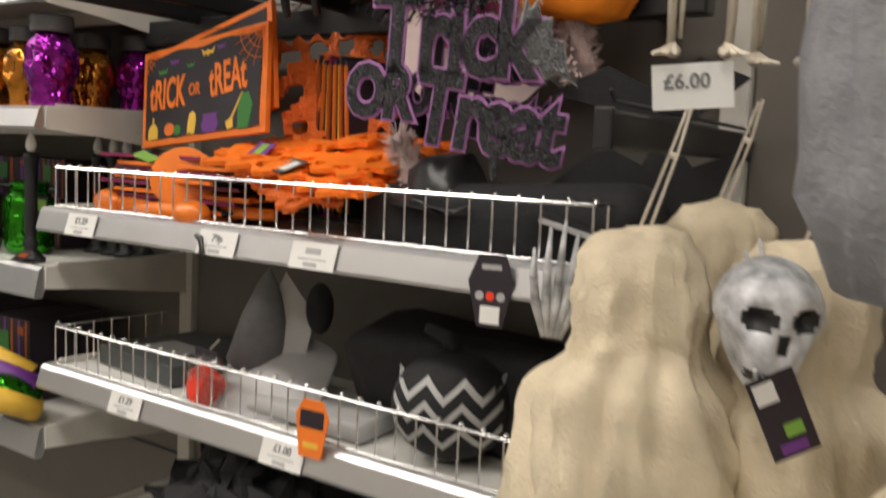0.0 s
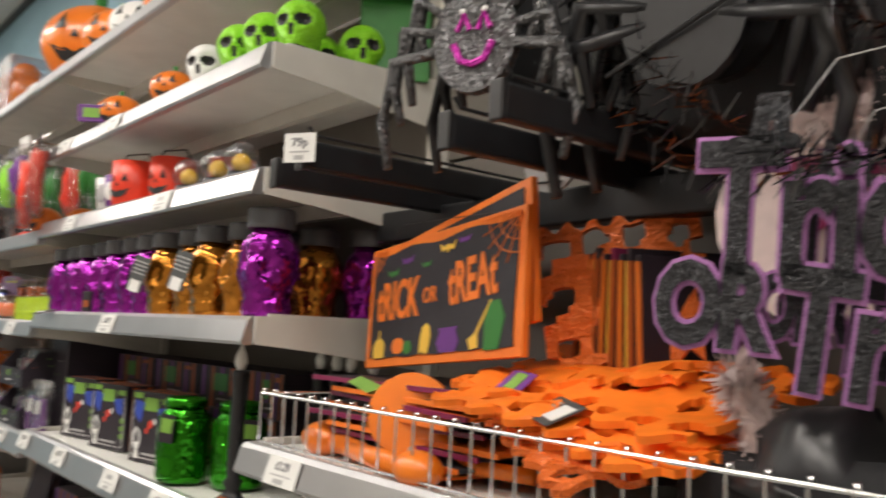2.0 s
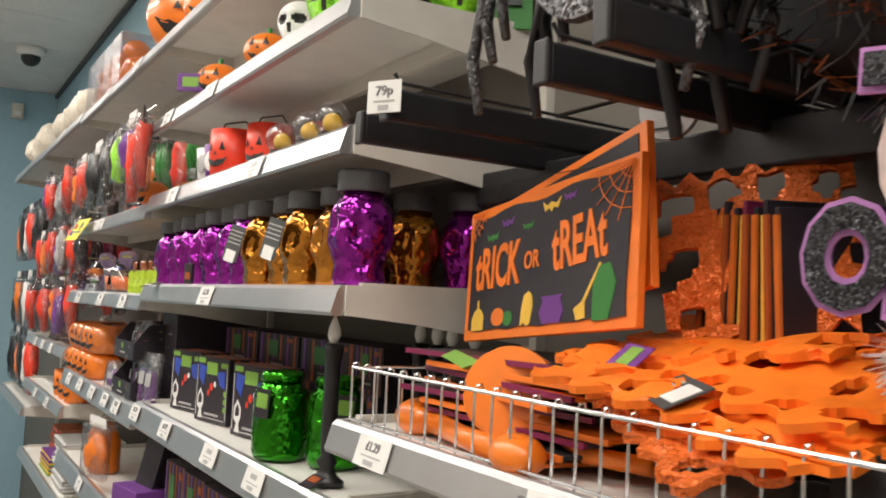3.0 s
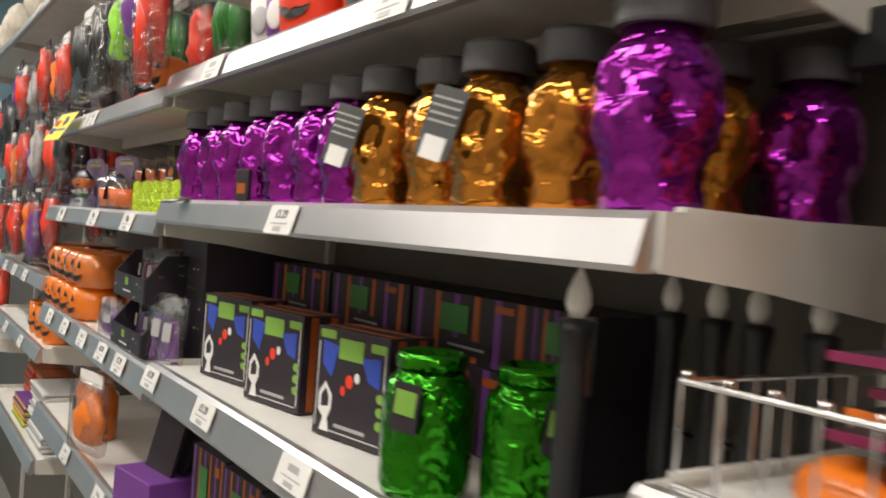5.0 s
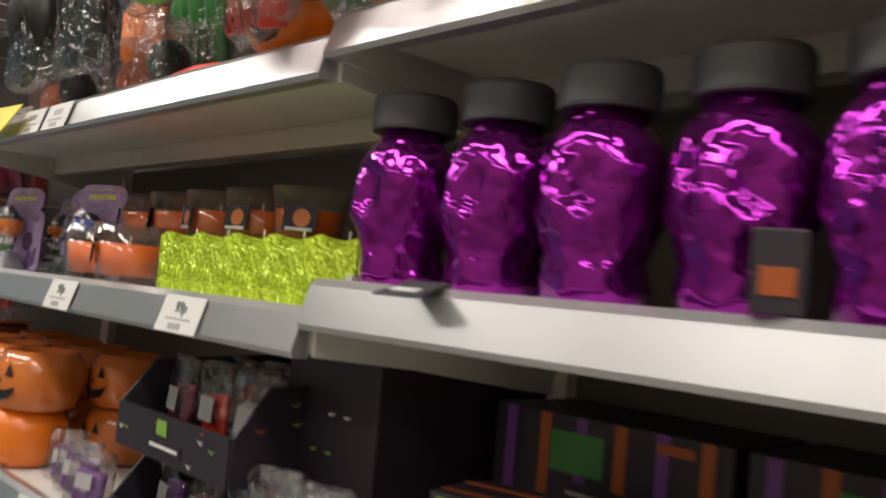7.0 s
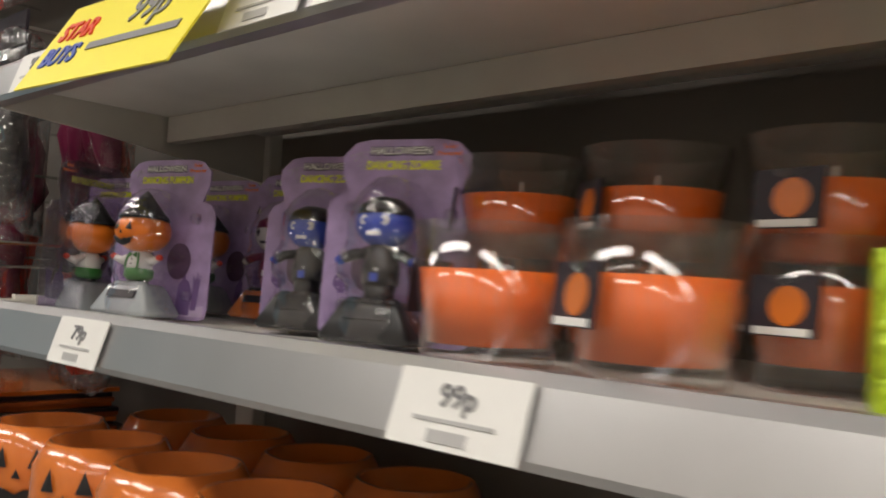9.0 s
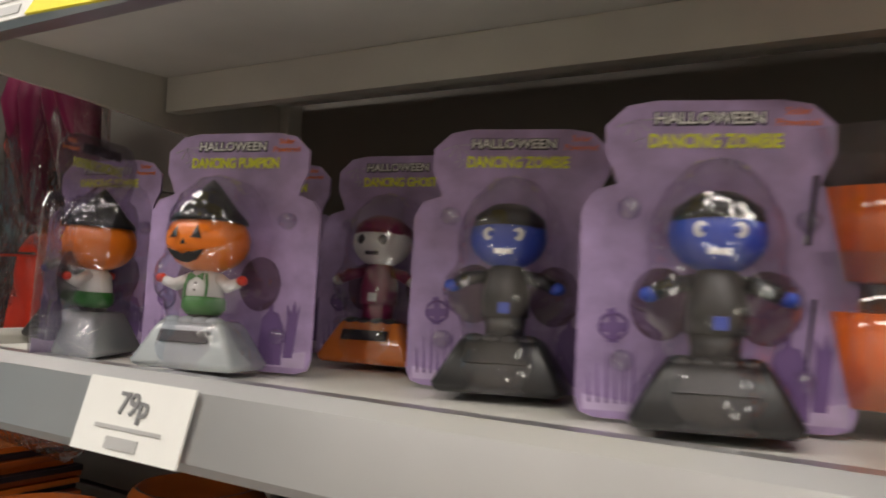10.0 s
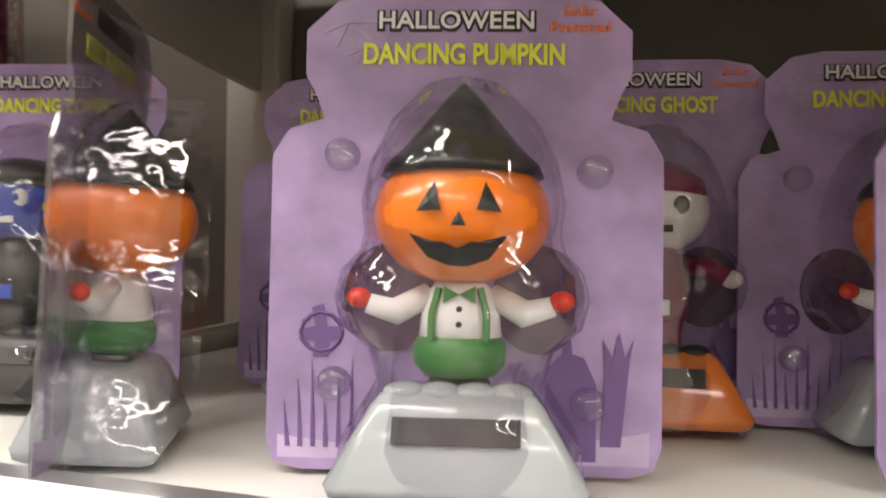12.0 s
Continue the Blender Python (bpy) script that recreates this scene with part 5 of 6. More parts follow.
lattice(0.43, 0.17, 1.478, 72, -10, 32, 0.16, 0.15, 4, 3, 6, "orange glitter foam sign standing against the back", True)
r = root("hang_tag", pose(0.472, 0.035, 1.372, -66, 4, -28), "black swing tag with barcode on the foam signs", "tag")
part("card", bx(0.062, 0.001, 0.036), M_TAG, r)
part("barcode", bx(0.026, 0.0006, 0.022, (0.014, -0.0008, 0)), M_WHITE, r)
for k in range(3):
    part("print", bx(0.018, 0.0006, 0.002, (-0.014, -0.0008, 0.01 - k * 0.006)), M_LGREY, r)
r = root("hang_tag", pose(0.392, 0.07, 1.39, -50, 4, -10), "purple and green ticket on the foam signs", "tag")
part("card", bx(0.036, 0.001, 0.026), M_PURP, r)
part("print", bx(0.016, 0.0006, 0.02, (0, -0.0008, 0)), M_LIMEP, r)

# orange pumpkin scoop and tongs
r = root("pumpkin_paddle", pose(0.254, 0.05, 1.287, -12, 0, 25), "orange plastic pumpkin shaped paddle in the riser", "toy")
part("blade", plate([(0.004 + 0.047 * math.cos(radians(a)) * (1 - 0.08 * (a % 60 < 10)), 0.06 + 0.042 * math.sin(radians(a))) for a in range(0, 360, 10)], 0.013), M_ORANGE, r)
part("leaf", plate([(-0.03, 0.085), (-0.06, 0.095), (-0.075, 0.088), (-0.05, 0.078)], 0.01), M_LIMEP, r)
part("handle", tube([(0.04, -0.006, 0.04), (0.09, -0.02, 0.015), (0.15, -0.03, 0.012)], 0.008, 10), M_ORANGE, r, smooth=True)
r = root("pumpkin_tongs", pose(0.123, 0.06, 1.284), "orange plastic pumpkin wand lying on the shelf", "toy")
part("knob", ball(0.03, 0.028, 0.02, (-0.03, 0, 0.021)), M_ORANGE, r, smooth=True)
part("shaft", tube([(-0.01, 0, 0.02), (0.08, -0.02, 0.018), (0.18, -0.035, 0.018)], [0.012, 0.01, 0.013], 12), M_ORANGE, r, smooth=True)
part("knob", ball(0.028, 0.022, 0.018, (0.19, -0.036, 0.019)), M_ORANGE, r, smooth=True)
r = root("scissors", pose(0.302, 0.03, 1.286, 0, 20, -30), "grey metal and black tool lying in the riser", "tool")
part("blade", plate([(-0.05, 0), (0.05, 0.004), (0.06, 0.014), (-0.04, 0.02)], 0.004), M_LGREY, r)
part("grip", tube([(0.05, 0, 0.01), (0.08, 0, 0.02), (0.1, 0, 0.01), (0.08, 0, -0.002), (0.05, 0, 0.006)], 0.004, 8), M_BLACK, r)

# hanging trick or treat plaque
TT = root("glitter_plaque", pose(0.715, 0.05, 1.476, 2, 6, 24) @ Matrix.Diagonal((0.62, 0.62, 0.8, 1)), "black glitter trick or treat plaque with lilac edges", "sign")
K = Matrix.Diagonal((0.92, 1, 1, 1))
for line, sz, px, pz, ry in (("Trick", 0.15, -0.03, 0.045, -4), ("OR", 0.09, -0.145, -0.04, -2), ("Treat", 0.13, 0.05, -0.055, 2)):
    text(line, sz, M_LILAC, TT, pose(px, 0.004, pz, 0, ry, 0) @ K, 0.004, 0.0085, "edge_lettering", spacing=0.94)
    text(line, sz, M_BGLIT, TT, pose(px, -0.0035, pz, 0, ry, 0) @ K, 0.002, 0.0045, spacing=0.94)
batp = [(0.09, 0.085), (0.1, 0.07), (0.108, 0.083), (0.12, 0.06), (0.135, 0.064), (0.14, 0.04), (0.16, 0.036), (0.17, 0.005), (0.19, -0.012), (0.155, 0.0), (0.135, -0.008), (0.125, 0.005), (0.105, 0.0), (0.1, 0.02), (0.085, 0.04)]
part("bat", plate(batp, 0.004, m=pose(-0.005, 0.0, 0.02)), M_SGLIT, TT, "grey glitter bat")
part("bat_edge", plate([(0.135 + (x - 0.135) * 1.08, 0.035 + (z - 0.035) * 1.1) for x, z in batp], 0.003, m=pose(-0.005, 0.004, 0.02)), M_LGREY, TT)
part("drip", plate([(0.06, -0.1), (0.08, -0.1), (0.076, -0.12), (0.08, -0.126), (0.072, -0.132), (0.066, -0.126)], 0.008), M_BGLIT, TT)
part("hat", plate([(-0.14, 0.088), (-0.07, 0.096), (-0.075, 0.105), (-0.085, 0.108), (-0.09, 0.14), (-0.12, 0.138), (-0.125, 0.104), (-0.145, 0.1)], 0.008, m=pose(0, 0.001, 0)), M_BGLIT, TT)
part("hanger", tube([(-0.1, 0, 0.1), (-0.05, 0.01, 0.17), (0.04, 0.012, 0.19), (0.11, 0, 0.1)], 0.0009, 5), M_LGREY, TT)
for k in range(2):
    q = copy_thing(TT, pose(0.717 + 0.006 * k, 0.075 + 0.02 * k, 1.474, 2, 6 + k, 24) @ Matrix.Diagonal((0.62, 0.62, 0.8, 1)))
    q["label"] = "black glitter plaque hanging behind another one"
r = root("boo_plaque", pose(0.661, 0.14, 1.54, 0, 4, 20), "dark red boo plaque hanging behind", "sign")
text("BO", 0.075, M_MAG, r, pose(0, 0, 0), 0.003, 0.002)
text("O", 0.075, M_MAG, r, pose(0.075, 0, -0.005), 0.003, 0.002)
part("backing", plate(disc(0.1, 0.09, 0, 0, 24), 0.004, m=pose(0, 0.02, -0.01)), M_BOA, r)

# black display arms and brackets
def arm(x, y0, z, rx=0, label="black steel display arm sticking out of the shelving"):
    r = root("hanging_rail", pose(x, BACK - 0.004, z, rx, 0, 0), label, "display arm", "display arms")
    L = BACK - 0.004 - y0
    part("bar", bx(0.014, L, 0.03, (0, -L / 2, 0), 0.003), M_RAIL, r)
    part("cap", bx(0.016, 0.006, 0.033, (0, -L - 0.001, 0), 0.002), M_BLACK, r)
    part("wire", tube([(0, 0, 0.02), (0, -L * 0.96, 0.022), (0, -L * 0.98, 0.03)], 0.0018, 6), M_RAIL, r)


arm(0.12, -0.041, 1.595)
arm(0.19, -0.05, 1.605)
arm(0.42, -0.047, 1.594)
arm(0.485, -0.05, 1.607)
for x in (0.775, 0.945, 1.096, 1.23):
    arm(x, -0.1, 1.8 if x < 0.9 else 1.415)
r = root("cross_bar", pose(0.454, 0.2, 1.57), "black cross bar along the back of the bay", "bar")
part("bar", bx(0.93, 0.03, 0.04, (0, 0, 0), 0.003), M_RAIL, r)
part("bracket", bx(0.02, 0.08, 0.03, (-0.4, 0.035, 0)), M_RAIL, r)
part("bracket", bx(0.02, 0.08, 0.03, (0.4, 0.035, 0)), M_RAIL, r)
price_label(0.196, 1.61, -0.056, 0.036, 0.03, "79p", 0, 30)

# glitter spiders
def spider(x, y, z, s, rz, face=True):
    r = root("glitter_spider", pose(x, y, z, 0, 0, rz), "black glitter hanging spider with magenta face" if face else "black hanging spider in the second row", "spider", "spiders")
    b = part("body", plate(disc(0.042 * s, 0.052 * s, 0, 0.0, 24), 0.012), M_SGLIT if face else M_BLACK, r)
    part("head", plate(disc(0.034 * s, 0.03 * s, 0, 0.068 * s, 20), 0.014), M_SGLIT if face else M_BLACK, r)
    if face:
        part("smile", tube([(-0.02 * s, -0.013, -0.006 * s), (-0.012 * s, -0.013, -0.022 * s), (0, -0.013, -0.026 * s), (0.012 * s, -0.013, -0.022 * s), (0.02 * s, -0.013, -0.006 * s)], 0.0032, 6), M_PINK, r)
        for q in (-1, 1):
            part("eye", tube([(q * 0.004 * s, -0.013, 0.006 * s), (q * 0.01 * s, -0.013, 0.022 * s), (q * 0.017 * s, -0.013, 0.006 * s)], 0.0028, 6), M_PINK, r)
            part("highlight", ball(0.003, 0.002, 0.003, (q * 0.011 * s, -0.014, 0.024 * s), None, 10, 8), M_WHITE, r)
        part("bow", plate([(-0.02 * s, 0.062 * s), (0, 0.058 * s), (0.02 * s, 0.062 * s), (0.012 * s, 0.05 * s), (-0.012 * s, 0.05 * s)], 0.002, m=pose(0, -0.014, 0.01)), M_PINK, r)
    for q in (-1, 1):
        for k in range(4):
            x1 = q * (0.05 + 0.012 * k) * s
            z1 = (0.06 - 0.03 * k) * s
            part("leg", tube([(q * 0.025 * s, -0.006, 0.03 * s - 0.012 * k * s), (x1, -0.01, z1 + 0.015 * s), (x1 + q * 0.012 * s, -0.006, z1 - 0.04 * s), (x1 + q * 0.002 * s, -0.008, z1 - (0.075 + 0.012 * (k % 2)) * s)], [0.006 * s, 0.0065 * s, 0.006 * s, 0.004 * s], 8), M_SGLIT if face else M_BLACK, r, smooth=True)
    part("cord", tube([(0, -0.004, 0.09 * s), (0, 0.02, 0.16 * s)], 0.0008, 5), M_BLACK, r)


spider(0.402, 0.0, 1.686, 0.95, 22)
spider(0.416, 0.05, 1.696, 1.0, 20, False)
spider(0.567, 0.07, 1.686, 1.2, 15, False)
spider(0.567, 0.12, 1.706, 1.25, 10, False)
r = root("ghost_plaque", pose(0.34, 0.16, 1.61, 0, 0, 15), "pale round hanging plaque with stitched mouth", "sign")
part("disc", plate(disc(0.03, 0.03, 0, 0, 28), 0.006), M_LGREY, r)
part("stitch", bx(0.03, 0.001, 0.002, (0, -0.007, -0.02)), M_BLACK, r)
r = root("black_cape", pose(0.61, 0.185, 1.66), "black fabric cape and hats hanging in shadow", "cape")
part("cloth", crumple(bx(0.46, 0.06, 0.3, (0, 0, 0.1), 0.02), 0.03, 0.1, 3), M_CLOTHBLK, r, smooth=True)
r = root("tinsel_garland", pose(0.633, 0.04, 1.62), "black tinsel garland hanging from an arm", "garland")
random.seed(9)
bm = bmesh.new()
for k in range(420):
    t = random.random()
    c = Vector((0.13 * math.sin(t * 7), 0.03 * math.cos(t * 9), 0.1 - 0.18 * abs(math.sin(t * 5))))
    d = Vector((random.gauss(0, 1), random.gauss(0, 1), random.gauss(0, 1))).normalized() * 0.022
    n = d.cross(Vector((0.3, 0.5, 0.8))).normalized() * 0.0013
    bm.faces.new([bm.verts.new(c - n), bm.verts.new(c + n), bm.verts.new(c + d + n * 0.4), bm.verts.new(c + d - n * 0.4)])
part("strands", bm, mat("black_tinsel", (0.08, 0.08, 0.085), 0.15, 0.9, var=0, bump=0), r)
part("cord", tube([(-0.12, 0, 0.02), (0, 0.03, 0.08), (0.12, 0, 0.02)], 0.002, 6), M_BLACK, r)


def fluffy(x, y, z, pts, rad, n, material, name, label, cat):
    r = root(name, pose(x, y, z), label, cat)
    bm = bmesh.new()
    for k in range(n):
        f = random.random() * (len(pts) - 1)
        i = int(f)
        c = Vector(pts[i]).lerp(Vector(pts[min(i + 1, len(pts) - 1)]), f - i)
        d = Vector((random.gauss(0, 1), random.gauss(0, 1), random.gauss(0, 1))).normalized() * rad
        s = d.cross(Vector((0.4, 0.2, 0.9))).normalized() * rad * 0.12
        bm.faces.new([bm.verts.new(c - s), bm.verts.new(c + s), bm.verts.new(c + d + s * 0.2), bm.verts.new(c + d - s * 0.2)])
    part("feathers", bm, material, r)
    part("core", tube(pts, rad * 0.55, 10), material, r, smooth=True)


fluffy(0.624, 0.08, 1.36, [(-0.02, 0, 0.05), (0.0, 0, 0.02), (0.005, 0, -0.03)], 0.024, 900, M_BOA, "feather_boa", "pale pink feather boa hanging beside the plaque", "boa")
fluffy(0.68, 0.15, 1.56, [(-0.05, 0, 0.03), (0.03, 0, 0.06), (0.1, 0, 0.0), (0.12, 0, -0.08)], 0.03, 1200, M_BOA, "feather_wreath", "pale feather wreath behind the hanging plaques", "wreath")

# black hats and cloth heaped behind the riser
r = root("black_hat_heap", pose(0.699, 0.1, 1.284), "heap of shiny black hats and cloth on the shelf", "hats")
part("hat", crumple(lathe([(0.075, 0.05), (0.07, 0.056), (0.05, 0.06), (0.045, 0.09), (0.03, 0.105), (0.0, 0.107)], 28, m=pose(-0.03, -0.005, 0, 0, 0, 0)), 0.02, 0.05, 2), M_BLACK, r, smooth=True)
part("cloth", crumple(bx(0.34, 0.16, 0.08, (0.04, 0.04, 0.04), 0.02), 0.02, 0.06, 5), M_CLOTHBLK, r, smooth=True)
part("brim", bx(0.12, 0.1, 0.003, (0.14, -0.04, 0.09)), M_CLOTHBLK, r, m=pose(0, 0, 0, 10, 14, 10))
part("brim_edge", bx(0.1, 0.006, 0.004, (0.15, -0.092, 0.093)), M_LGREY, r, m=pose(0, 0, 0, 10, 14, 10))
r = root("black_bat", pose(0.879, 0.14, 1.36, 0, 0, 20), "black felt bats hanging against the back panel", "bat")
part("wing", plate([(-0.1, 0.0), (-0.04, 0.05), (0.0, 0.03), (0.02, 0.07), (0.05, 0.03), (0.1, 0.05), (0.07, -0.02), (0.0, -0.05)], 0.01), M_CLOTHBLK, r)
part("wing", plate([(-0.1, 0.1), (-0.04, 0.13), (0.0, 0.11), (0.05, 0.14), (0.1, 0.12), (0.04, 0.07)], 0.01), M_CLOTHBLK, r)

# second riser shelf
r = root("printed_tray", pose(0.151, 0.15, Z_R2 + 0.001, 0, 0, -6), "dark flat printed box lying on the shelf", "box")
part("carton", bx(0.2, 0.18, 0.03, (0, 0, 0.015), 0.002), M_TAG, r)
part("print", bx(0.1, 0.06, 0.001, (0, -0.02, 0.0308)), M_LGREY, r)
r = root("grey_witch_hat", pose(0.397, 0.12, Z_R2 + 0.001), "grey felt witch hat and cape heaped on shelf", "hat")
part("brim", crumple(lathe([(0.09, 0), (0.088, 0.005), (0.02, 0.012), (0.0, 0.014)], 28, m=pose(0, -0.03, 0.03, 35, 0, 0)), 0.015, 0.06, 1), M_LGREY, r, smooth=True)
part("cone", crumple(lathe([(0.05, 0), (0.03, 0.07), (0.012, 0.12), (0, 0.14)], 24, m=pose(-0.05, 0, 0.05, 10, 16, 0)), 0.01, 0.05, 2), M_GREY, r, smooth=True)
part("flap", crumple(plate([(-0.03, 0), (0.03, 0.01), (0.04, 0.1), (0.0, 0.16), (-0.03, 0.09)], 0.003, m=pose(0.0, -0.01, 0.02, -8, 0, 30)), 0.01, 0.04, 3), M_LGREY, r)
part("tip", ball(0.02, 0.018, 0.035, (0.04, 0.02, 0.13)), M_CLOTHBLK, r, smooth=True)
part("spill", crumple(bx(0.2, 0.12, 0.02, (0.1, -0.02, 0.012), 0.006), 0.012, 0.06, 7), M_LGREY, r, smooth=True)
hung_bag(0.335, 0.035, 1.125, 0.06, 0.078, M_RED, "small red bag of wrapped sweets behind wire", -5, 4, False)
r = root("coffin_tag", pose(0.565, -0.006, 1.075, -4, 0, 4), "orange coffin shaped cardboard tag", "tag")
part("card", plate([(-0.016, -0.032), (0.016, -0.032), (0.024, 0.016), (0.014, 0.034), (-0.014, 0.034), (-0.024, 0.016)], 0.001), M_SIGNO, r)
part("print", bx(0.034, 0.0006, 0.02, (0, -0.0014, 0.012)), M_BOX, r)
part("print", bx(0.022, 0.0006, 0.006, (0, -0.0014, -0.018)), M_YPRINT, r)
r = root("coffin_tag", pose(0.797, -0.012, 1.262, -4, 0, 10), "black coffin shaped cardboard tag with barcode", "tag")
part("card", plate([(-0.012, -0.034), (0.014, -0.034), (0.024, 0.01), (0.014, 0.036), (-0.014, 0.036), (-0.024, 0.01)], 0.001), M_BOX, r)
part("barcode", bx(0.02, 0.0006, 0.017, (0.001, -0.0014, -0.022)), M_WHITE, r)
for k in range(3):
    part("badge", plate(disc(0.0045, 0.0045, -0.011 + 0.011 * k, -0.004, 12), 0.0004, m=pose(0, -0.001, 0)), (M_LGREY, M_RED, M_LGREY)[k], r)
part("print", bx(0.02, 0.0006, 0.005, (0, -0.0014, 0.024)), M_LGREY, r)
r = root("chevron_pumpkin", pose(0.7, 0.075, Z_R2 - 0.02, 0, 0, 25), "black pumpkin cushion with silver zigzag stripes", "pumpkin")
part("body", ball(0.068, 0.06, 0.062, (0, 0, 0.085), None, 28, 18), M_CLOTHBLK, r, smooth=True)
part("stalk", tube([(0, 0, 0.145), (-0.008, 0, 0.16), (-0.03, -0.01, 0.172)], [0.012, 0.009, 0.006], 10), M_CLOTHBLK, r, smooth=True)
for zc in (0.112, 0.088, 0.062):
    bm = bmesh.new()
    prev = None
    for k in range(25):
        px = -0.06 + k * 0.005
        zz = zc + 0.01 * (abs((k % 8) - 4) / 2 - 1)
        pair = []
        for dz in (-0.0045, 0.0045):
            h = (zz + dz - 0.085) / 0.062
            q = math.sqrt(max(0, 1 - h * h - (px / 0.068) ** 2))
            pair.append(bm.verts.new((px * 1.01, -0.0612 * q, zz + dz)))
        if prev:
            bm.faces.new((prev[0], pair[0], pair[1], prev[1]))
        prev = pair
    part("chevron", bm, M_LGREY, r)
r = root("black_cloth_heap", pose(0.68, 0.17, Z_R2 + 0.001), "heap of black costume cloth on the shelf", "cloth")
part("cloth", crumple(bx(0.36, 0.14, 0.13, (0.02, 0, 0.065), 0.03), 0.03, 0.07, 6), M_CLOTHBLK, r, smooth=True)
r = root("black_wig", pose(0.425, 0.08, 0.801), "black feathery wig on the lowest shelf", "wig")
part("hair", crumple(ball(0.2, 0.1, 0.1, (0, 0, 0.08), None, 40, 24), 0.05, 0.03, 6), M_CLOTHBLK, r)
r = root("party_masks", pose(-0.15, 0.03, 0.951), "gold, purple and green party masks in a heap", "masks")
for k, mm in enumerate((M_YPRINT, M_PURP, M_GREENGL, M_YPRINT)):
    part("mask", crumple(tube([(-0.06, 0, 0.02), (-0.02, -0.03, 0.05), (0.03, -0.03, 0.045), (0.07, 0, 0.02)], 0.018, 10), 0.008, 0.03, k), mm, r, smooth=True, m=pose(0.02 * k, -0.02 * k, 0.015 * (3 - k), 0, 0, 15 * k))


# ---- the hanging figures ----
def hood(x, y, z, s, rz, label, seed):
    """A draped gauze figure on a cord: a hood over narrow shoulders, in loose folds."""
    prof = [(0.004, 0.0), (0.04, -0.006), (0.056, -0.026), (0.06, -0.06), (0.058, -0.095), (0.06, -0.12), (0.088, -0.15), (0.1, -0.2), (0.108, -0.3), (0.118, -0.45), (0.125, -0.6)]
    fine = []
    for (r0, z0), (r1, z1) in zip(prof, prof[1:]):
        for k in range(4):
            fine.append((r0 + (r1 - r0) * k / 4, z0 + (z1 - z0) * k / 4))
    bm = lathe([(a * s, b * s) for a, b in fine] + [(0.125 * s, -0.6 * s)], 64,
               shape=lambda a, h, q: q * (1 + min(1, -h / 0.12) * (0.09 * math.sin(a * 5 + seed + h * 9) + 0.07 * math.sin(a * 11 + h * 14 + 2 * math.sin(h * 30)) + 0.045 * math.sin(a * 23 - h * 9 + seed))))
    for v in bm.verts:
        v.co.y *= 0.75
    crumple(bm, 0.006, 0.05, seed)
    crumple(bm, 0.004, 0.012, seed + 3)
    ob = part("draped_ghost_figure", bm, M_CREAM, smooth=True, m=pose(x, y, z, 0, 0, rz))
    tagged(ob, label, "figure", "hanging figures")
    c = root("string_loop", pose(x, y, z), "pale cord loop tied over a display arm", "cord", "cords")
    part("cord", tube([(-0.003, 0, -0.004), (0.012, 0.01, 0.05), (0.024, 0.02, 0.098)], 0.0014, 6), M_BONE, c)
    part("cord", tube([(0.006, 0, -0.004), (0.022, 0.01, 0.06), (0.028, 0.02, 0.1)], 0.0014, 6), M_BONE, c)
    part("knot", ball(0.004, 0.003, 0.003, (0.018, 0.012, 0.06), None, 10, 8), M_BONE, c)


hood(0.949, -0.021, 1.338, 0.95, 20, "cream gauze hooded hanging ghost figure", 1)
hood(0.964, 0.135, 1.358, 1.0, 0, "cream gauze hooded ghost figure hanging behind", 2)
hood(1.064, 0.06, 1.332, 0.98, 20, "cream gauze shrouded figure with a skull face", 5)
hood(1.219, -0.06, 1.296, 0.95, 30, "cream gauze hooded hanging ghost figure beside grey cloth", 8)
ob = part("plastic_skull", toothed(dark_holes(skull_shape(0.052), 0.052), 0.052), [M_SKULL, M_BLACK], smooth=True, m=pose(1.053, -0.01, 1.278, 4, 0, 32))
tagged(ob, "grey and white painted plastic skull face", "skull")
r = root("swing_tag", pose(1.077, -0.070, 1.230, 0, -25, 35), "large black printed swing tag with barcode", "tag")
part("card", bx(0.036, 0.001, 0.064, (0, 0, -0.02)), M_BOX, r)
part("barcode", bx(0.016, 0.0006, 0.016, (-0.007, -0.001, 0.0)), M_WHITE, r)
part("print", bx(0.014, 0.0006, 0.01, (0.004, -0.001, -0.032)), M_LIMEP, r)
part("print", bx(0.02, 0.0006, 0.008, (0, -0.001, -0.045)), M_PURP, r)
for k in range(2):
    ob = part("skeleton_claw", bmesh.new(), M_SKULL)
    bm = bmesh.new()
    for f in range(5):
        x0 = -0.018 + f * 0.009
        hgt = (0.05, 0.07, 0.078, 0.07, 0.045)[f]
        tube([(x0 * 0.4, 0, -0.03), (x0, -0.004, 0.0), (x0 * 1.25, -0.008, hgt * 0.5), (x0 * 1.4, -0.002, hgt)], [0.003, 0.0045, 0.0036, 0.0014], 8, bm)
        ball(0.0048, 0.0045, 0.0045, (x0, -0.004, 0.0), bm, 8, 6)
        ball(0.0044, 0.004, 0.004, (x0 * 1.25, -0.008, hgt * 0.5), bm, 8, 6)
    bm.to_mesh(ob.data)
    bm.free()
    ob.data.polygons.foreach_set("use_smooth", [True] * len(ob.data.polygons))
    ob.matrix_basis = (pose(0.866, -0.01, 1.258, 0, 4, 25), pose(1.04, 0.04, 1.255, 0, -8, 30))[k]
    tagged(ob, "grey plastic skeleton claw on a ghost figure", "skeleton", "skeleton claws")
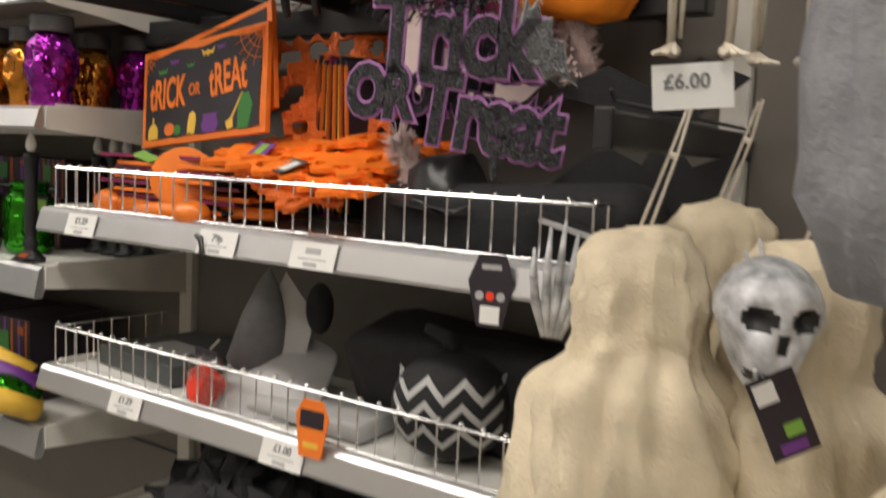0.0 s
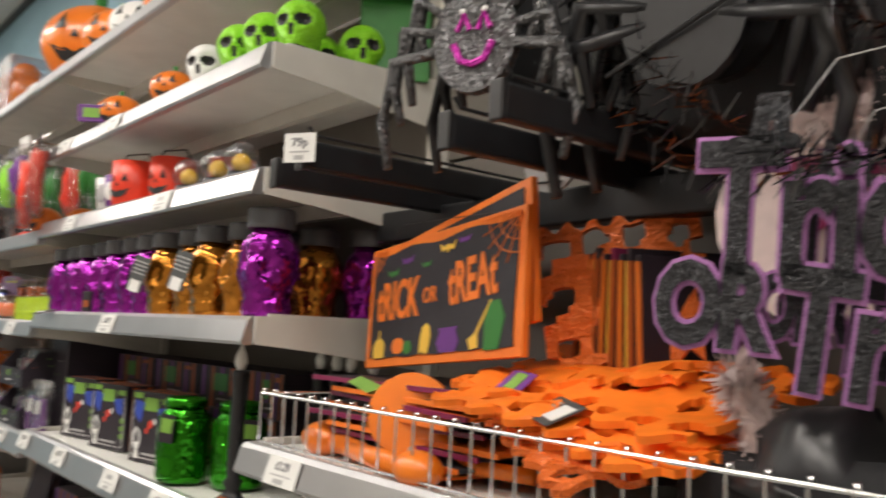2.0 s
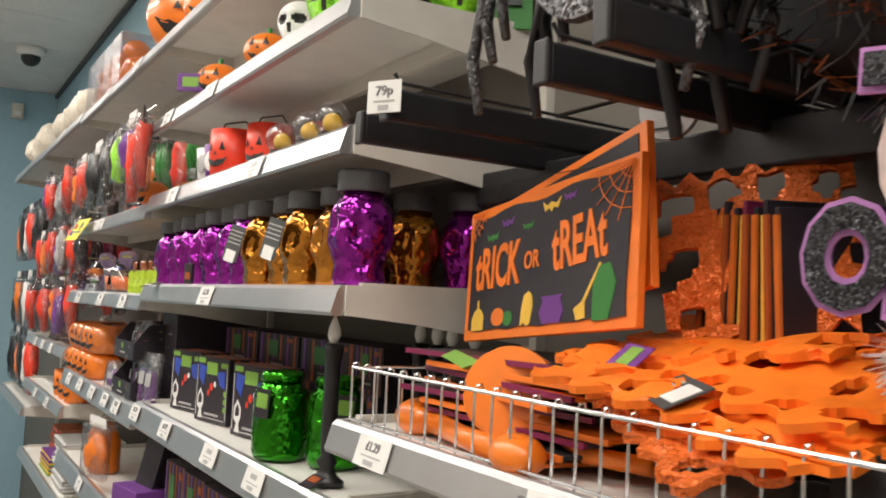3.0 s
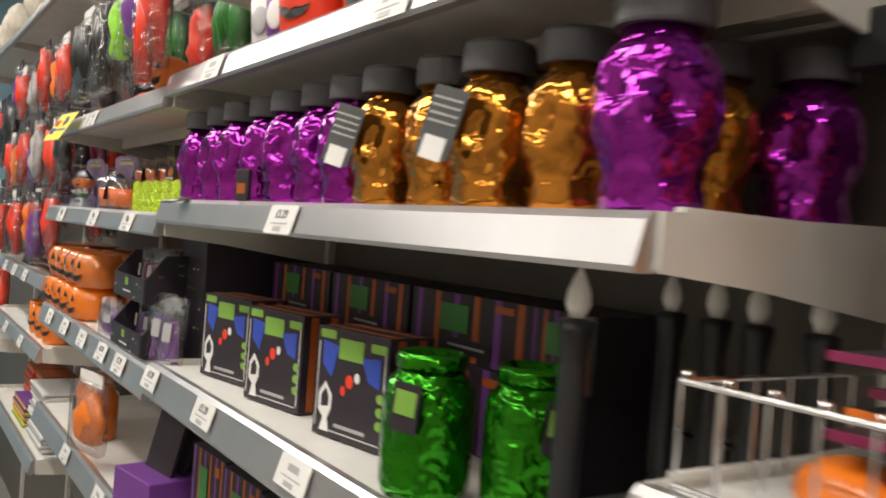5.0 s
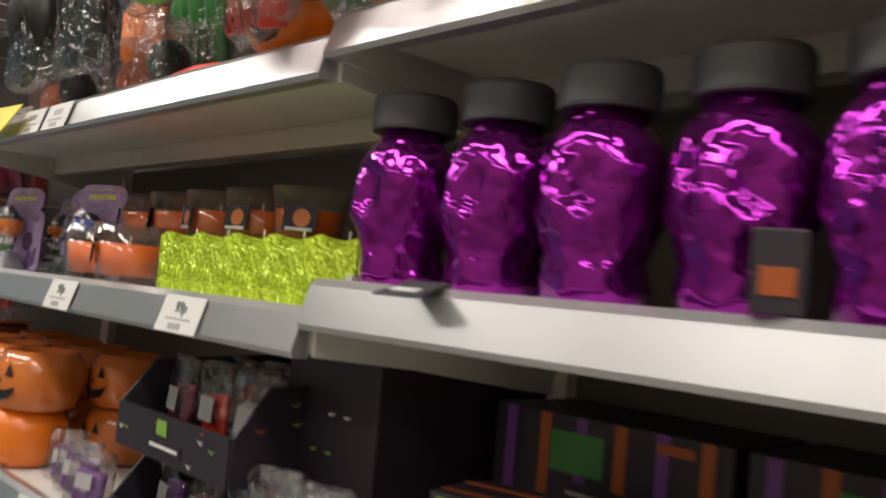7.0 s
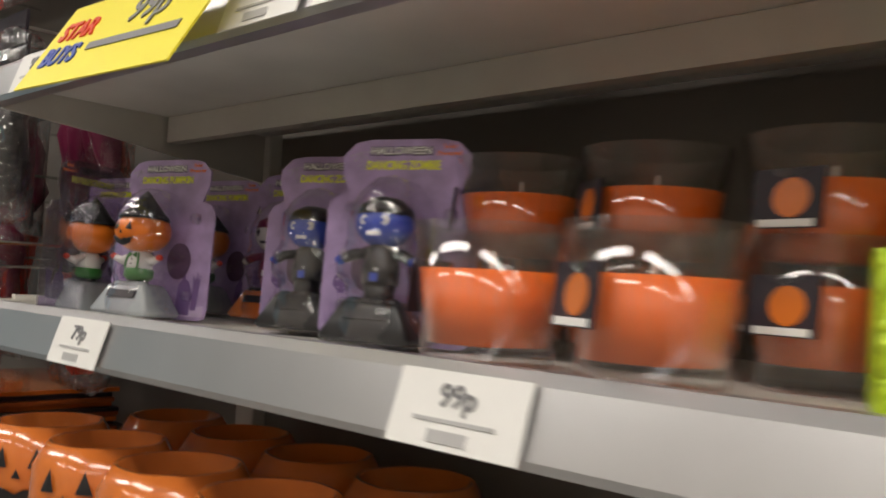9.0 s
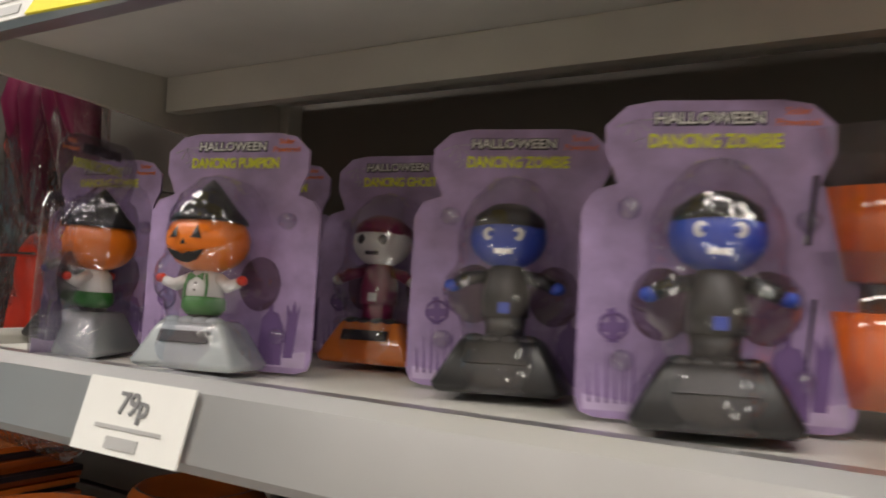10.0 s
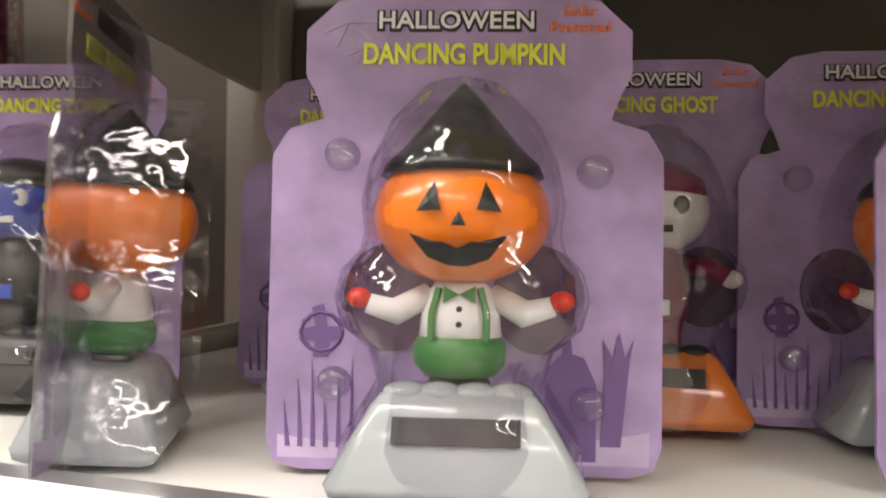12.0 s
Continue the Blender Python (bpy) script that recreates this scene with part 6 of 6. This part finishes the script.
g = lathe([(0.06, 0.45), (0.065, 0.3), (0.062, 0.2), (0.068, 0.1), (0.072, 0.02), (0.05, -0.03)], 48, shape=lambda a, h, q: q * (1 + 0.1 * math.sin(a * 6 + h * 8) + 0.07 * math.sin(a * 13 - h * 20)))
ob = part("grey_costume_cloth", crumple(g, 0.012, 0.035, 4), M_GREYCL, smooth=True, m=pose(1.190, -0.2, 1.355, 0, 0, 0))
tagged(ob, "ragged grey gauze costume hanging from above", "cloth")

# hanging skeletons
for k, (x, y) in enumerate(((1.004, -0.06), (1.051, 0.02), (1.108, -0.02), (1.174, 0.05))):
    bm = bmesh.new()
    for s in (-1, 1):
        hx = s * 0.022
        tube([(hx, 0, 0.24), (hx * 1.1, 0, 0.14), (hx * 1.2, -0.004, 0.125), (hx * 1.1, 0, 0.01)], [0.006, 0.0038, 0.0055, 0.0035], 8, bm)
        tube([(hx * 0.9 + 0.004, 0.004, 0.11), (hx * 0.95 + 0.004, 0.004, 0.015)], 0.0022, 6, bm)
        ball(0.0075, 0.0065, 0.0065, (hx * 1.15, -0.001, 0.128), bm, 10, 8)
        for f in range(3):
            tube([(hx, 0, 0.008), (hx + (f - 1) * 0.006 + s * 0.004, -0.02, 0.0), (hx + (f - 1) * 0.009 + s * 0.006, -0.042, -0.004)], [0.004, 0.0032, 0.0022], 6, bm)
        ball(0.007, 0.01, 0.006, (hx, 0.004, 0.004), bm, 10, 8)
    ball(0.034, 0.018, 0.02, (0, 0, 0.245), bm, 14, 8)
    for v in range(8):
        ball(0.008, 0.009, 0.007, (0, 0.004, 0.27 + v * 0.016), bm, 8, 6)
    ob = part("hanging_skeleton", bm, M_BONE, smooth=True, m=pose(x - 0.035, y + 0.09, 1.485, 0, 0, 20 + k * 17))
    tagged(ob, "cream plastic skeleton with dangling legs", "skeleton", "hanging skeletons")
r = root("price_holder", pose(0.976, 0.000, 1.456, 0, -5, 25) @ Matrix.Scale(1.22, 4), "clear holder with six pound price card", "price label")
part("card", bx(0.054, 0.001, 0.031), M_WHITE, r)
text("£6.00", 0.014, M_INK, r, pose(-0.004, -0.001, 0.003), offset=0.0003)
part("clip", bx(0.008, 0.006, 0.012, (0.0, 0.003, -0.018), 0.001), M_BLACK, r)

# pumpkin costume bag
bm = lathe([(0.02, 0), (0.05, 0.006), (0.064, 0.03), (0.066, 0.07), (0.06, 0.12), (0.055, 0.17)], 40, shape=lambda a, h, q: q * (1 + 0.06 * math.sin(a * 5) + 0.03 * math.sin(a * 11 + h * 40)))
for v in bm.verts:
    v.co.y *= 0.5
r = root("pumpkin_bag", pose(0.794, 0.133, 1.539, 0, 4, 28) @ Matrix.Diagonal((1.06, 1.1, 1.36, 1)), "orange fabric pumpkin face treat bag hanging", "bag")
part("fabric", crumple(bm, 0.006, 0.04, 2), M_SKIN, r, smooth=True)
part("mouth", plate([(-0.03, 0.05), (-0.016, 0.047), (-0.013, 0.06), (-0.002, 0.06), (0.0, 0.048), (0.016, 0.05), (0.04, 0.066), (0.03, 0.038), (0.006, 0.024), (-0.024, 0.028)], 0.0012, m=pose(0.0, -0.0345, 0.0)), M_CLOTHBLK, r)
part("eye", plate([(0.012, 0.098), (0.036, 0.094), (0.03, 0.13)], 0.0012, m=pose(0, -0.033, 0)), M_CLOTHBLK, r)
part("eye", plate([(-0.02, 0.098), (0.0, 0.1), (-0.008, 0.128)], 0.0012, m=pose(0, -0.034, 0)), M_CLOTHBLK, r)
part("leaf", crumple(plate([(-0.05, 0.16), (-0.02, 0.165), (-0.022, 0.125), (-0.034, 0.118), (-0.04, 0.132)], 0.003, m=pose(0, -0.034, 0)), 0.004, 0.03, 1), M_GREEN, r)
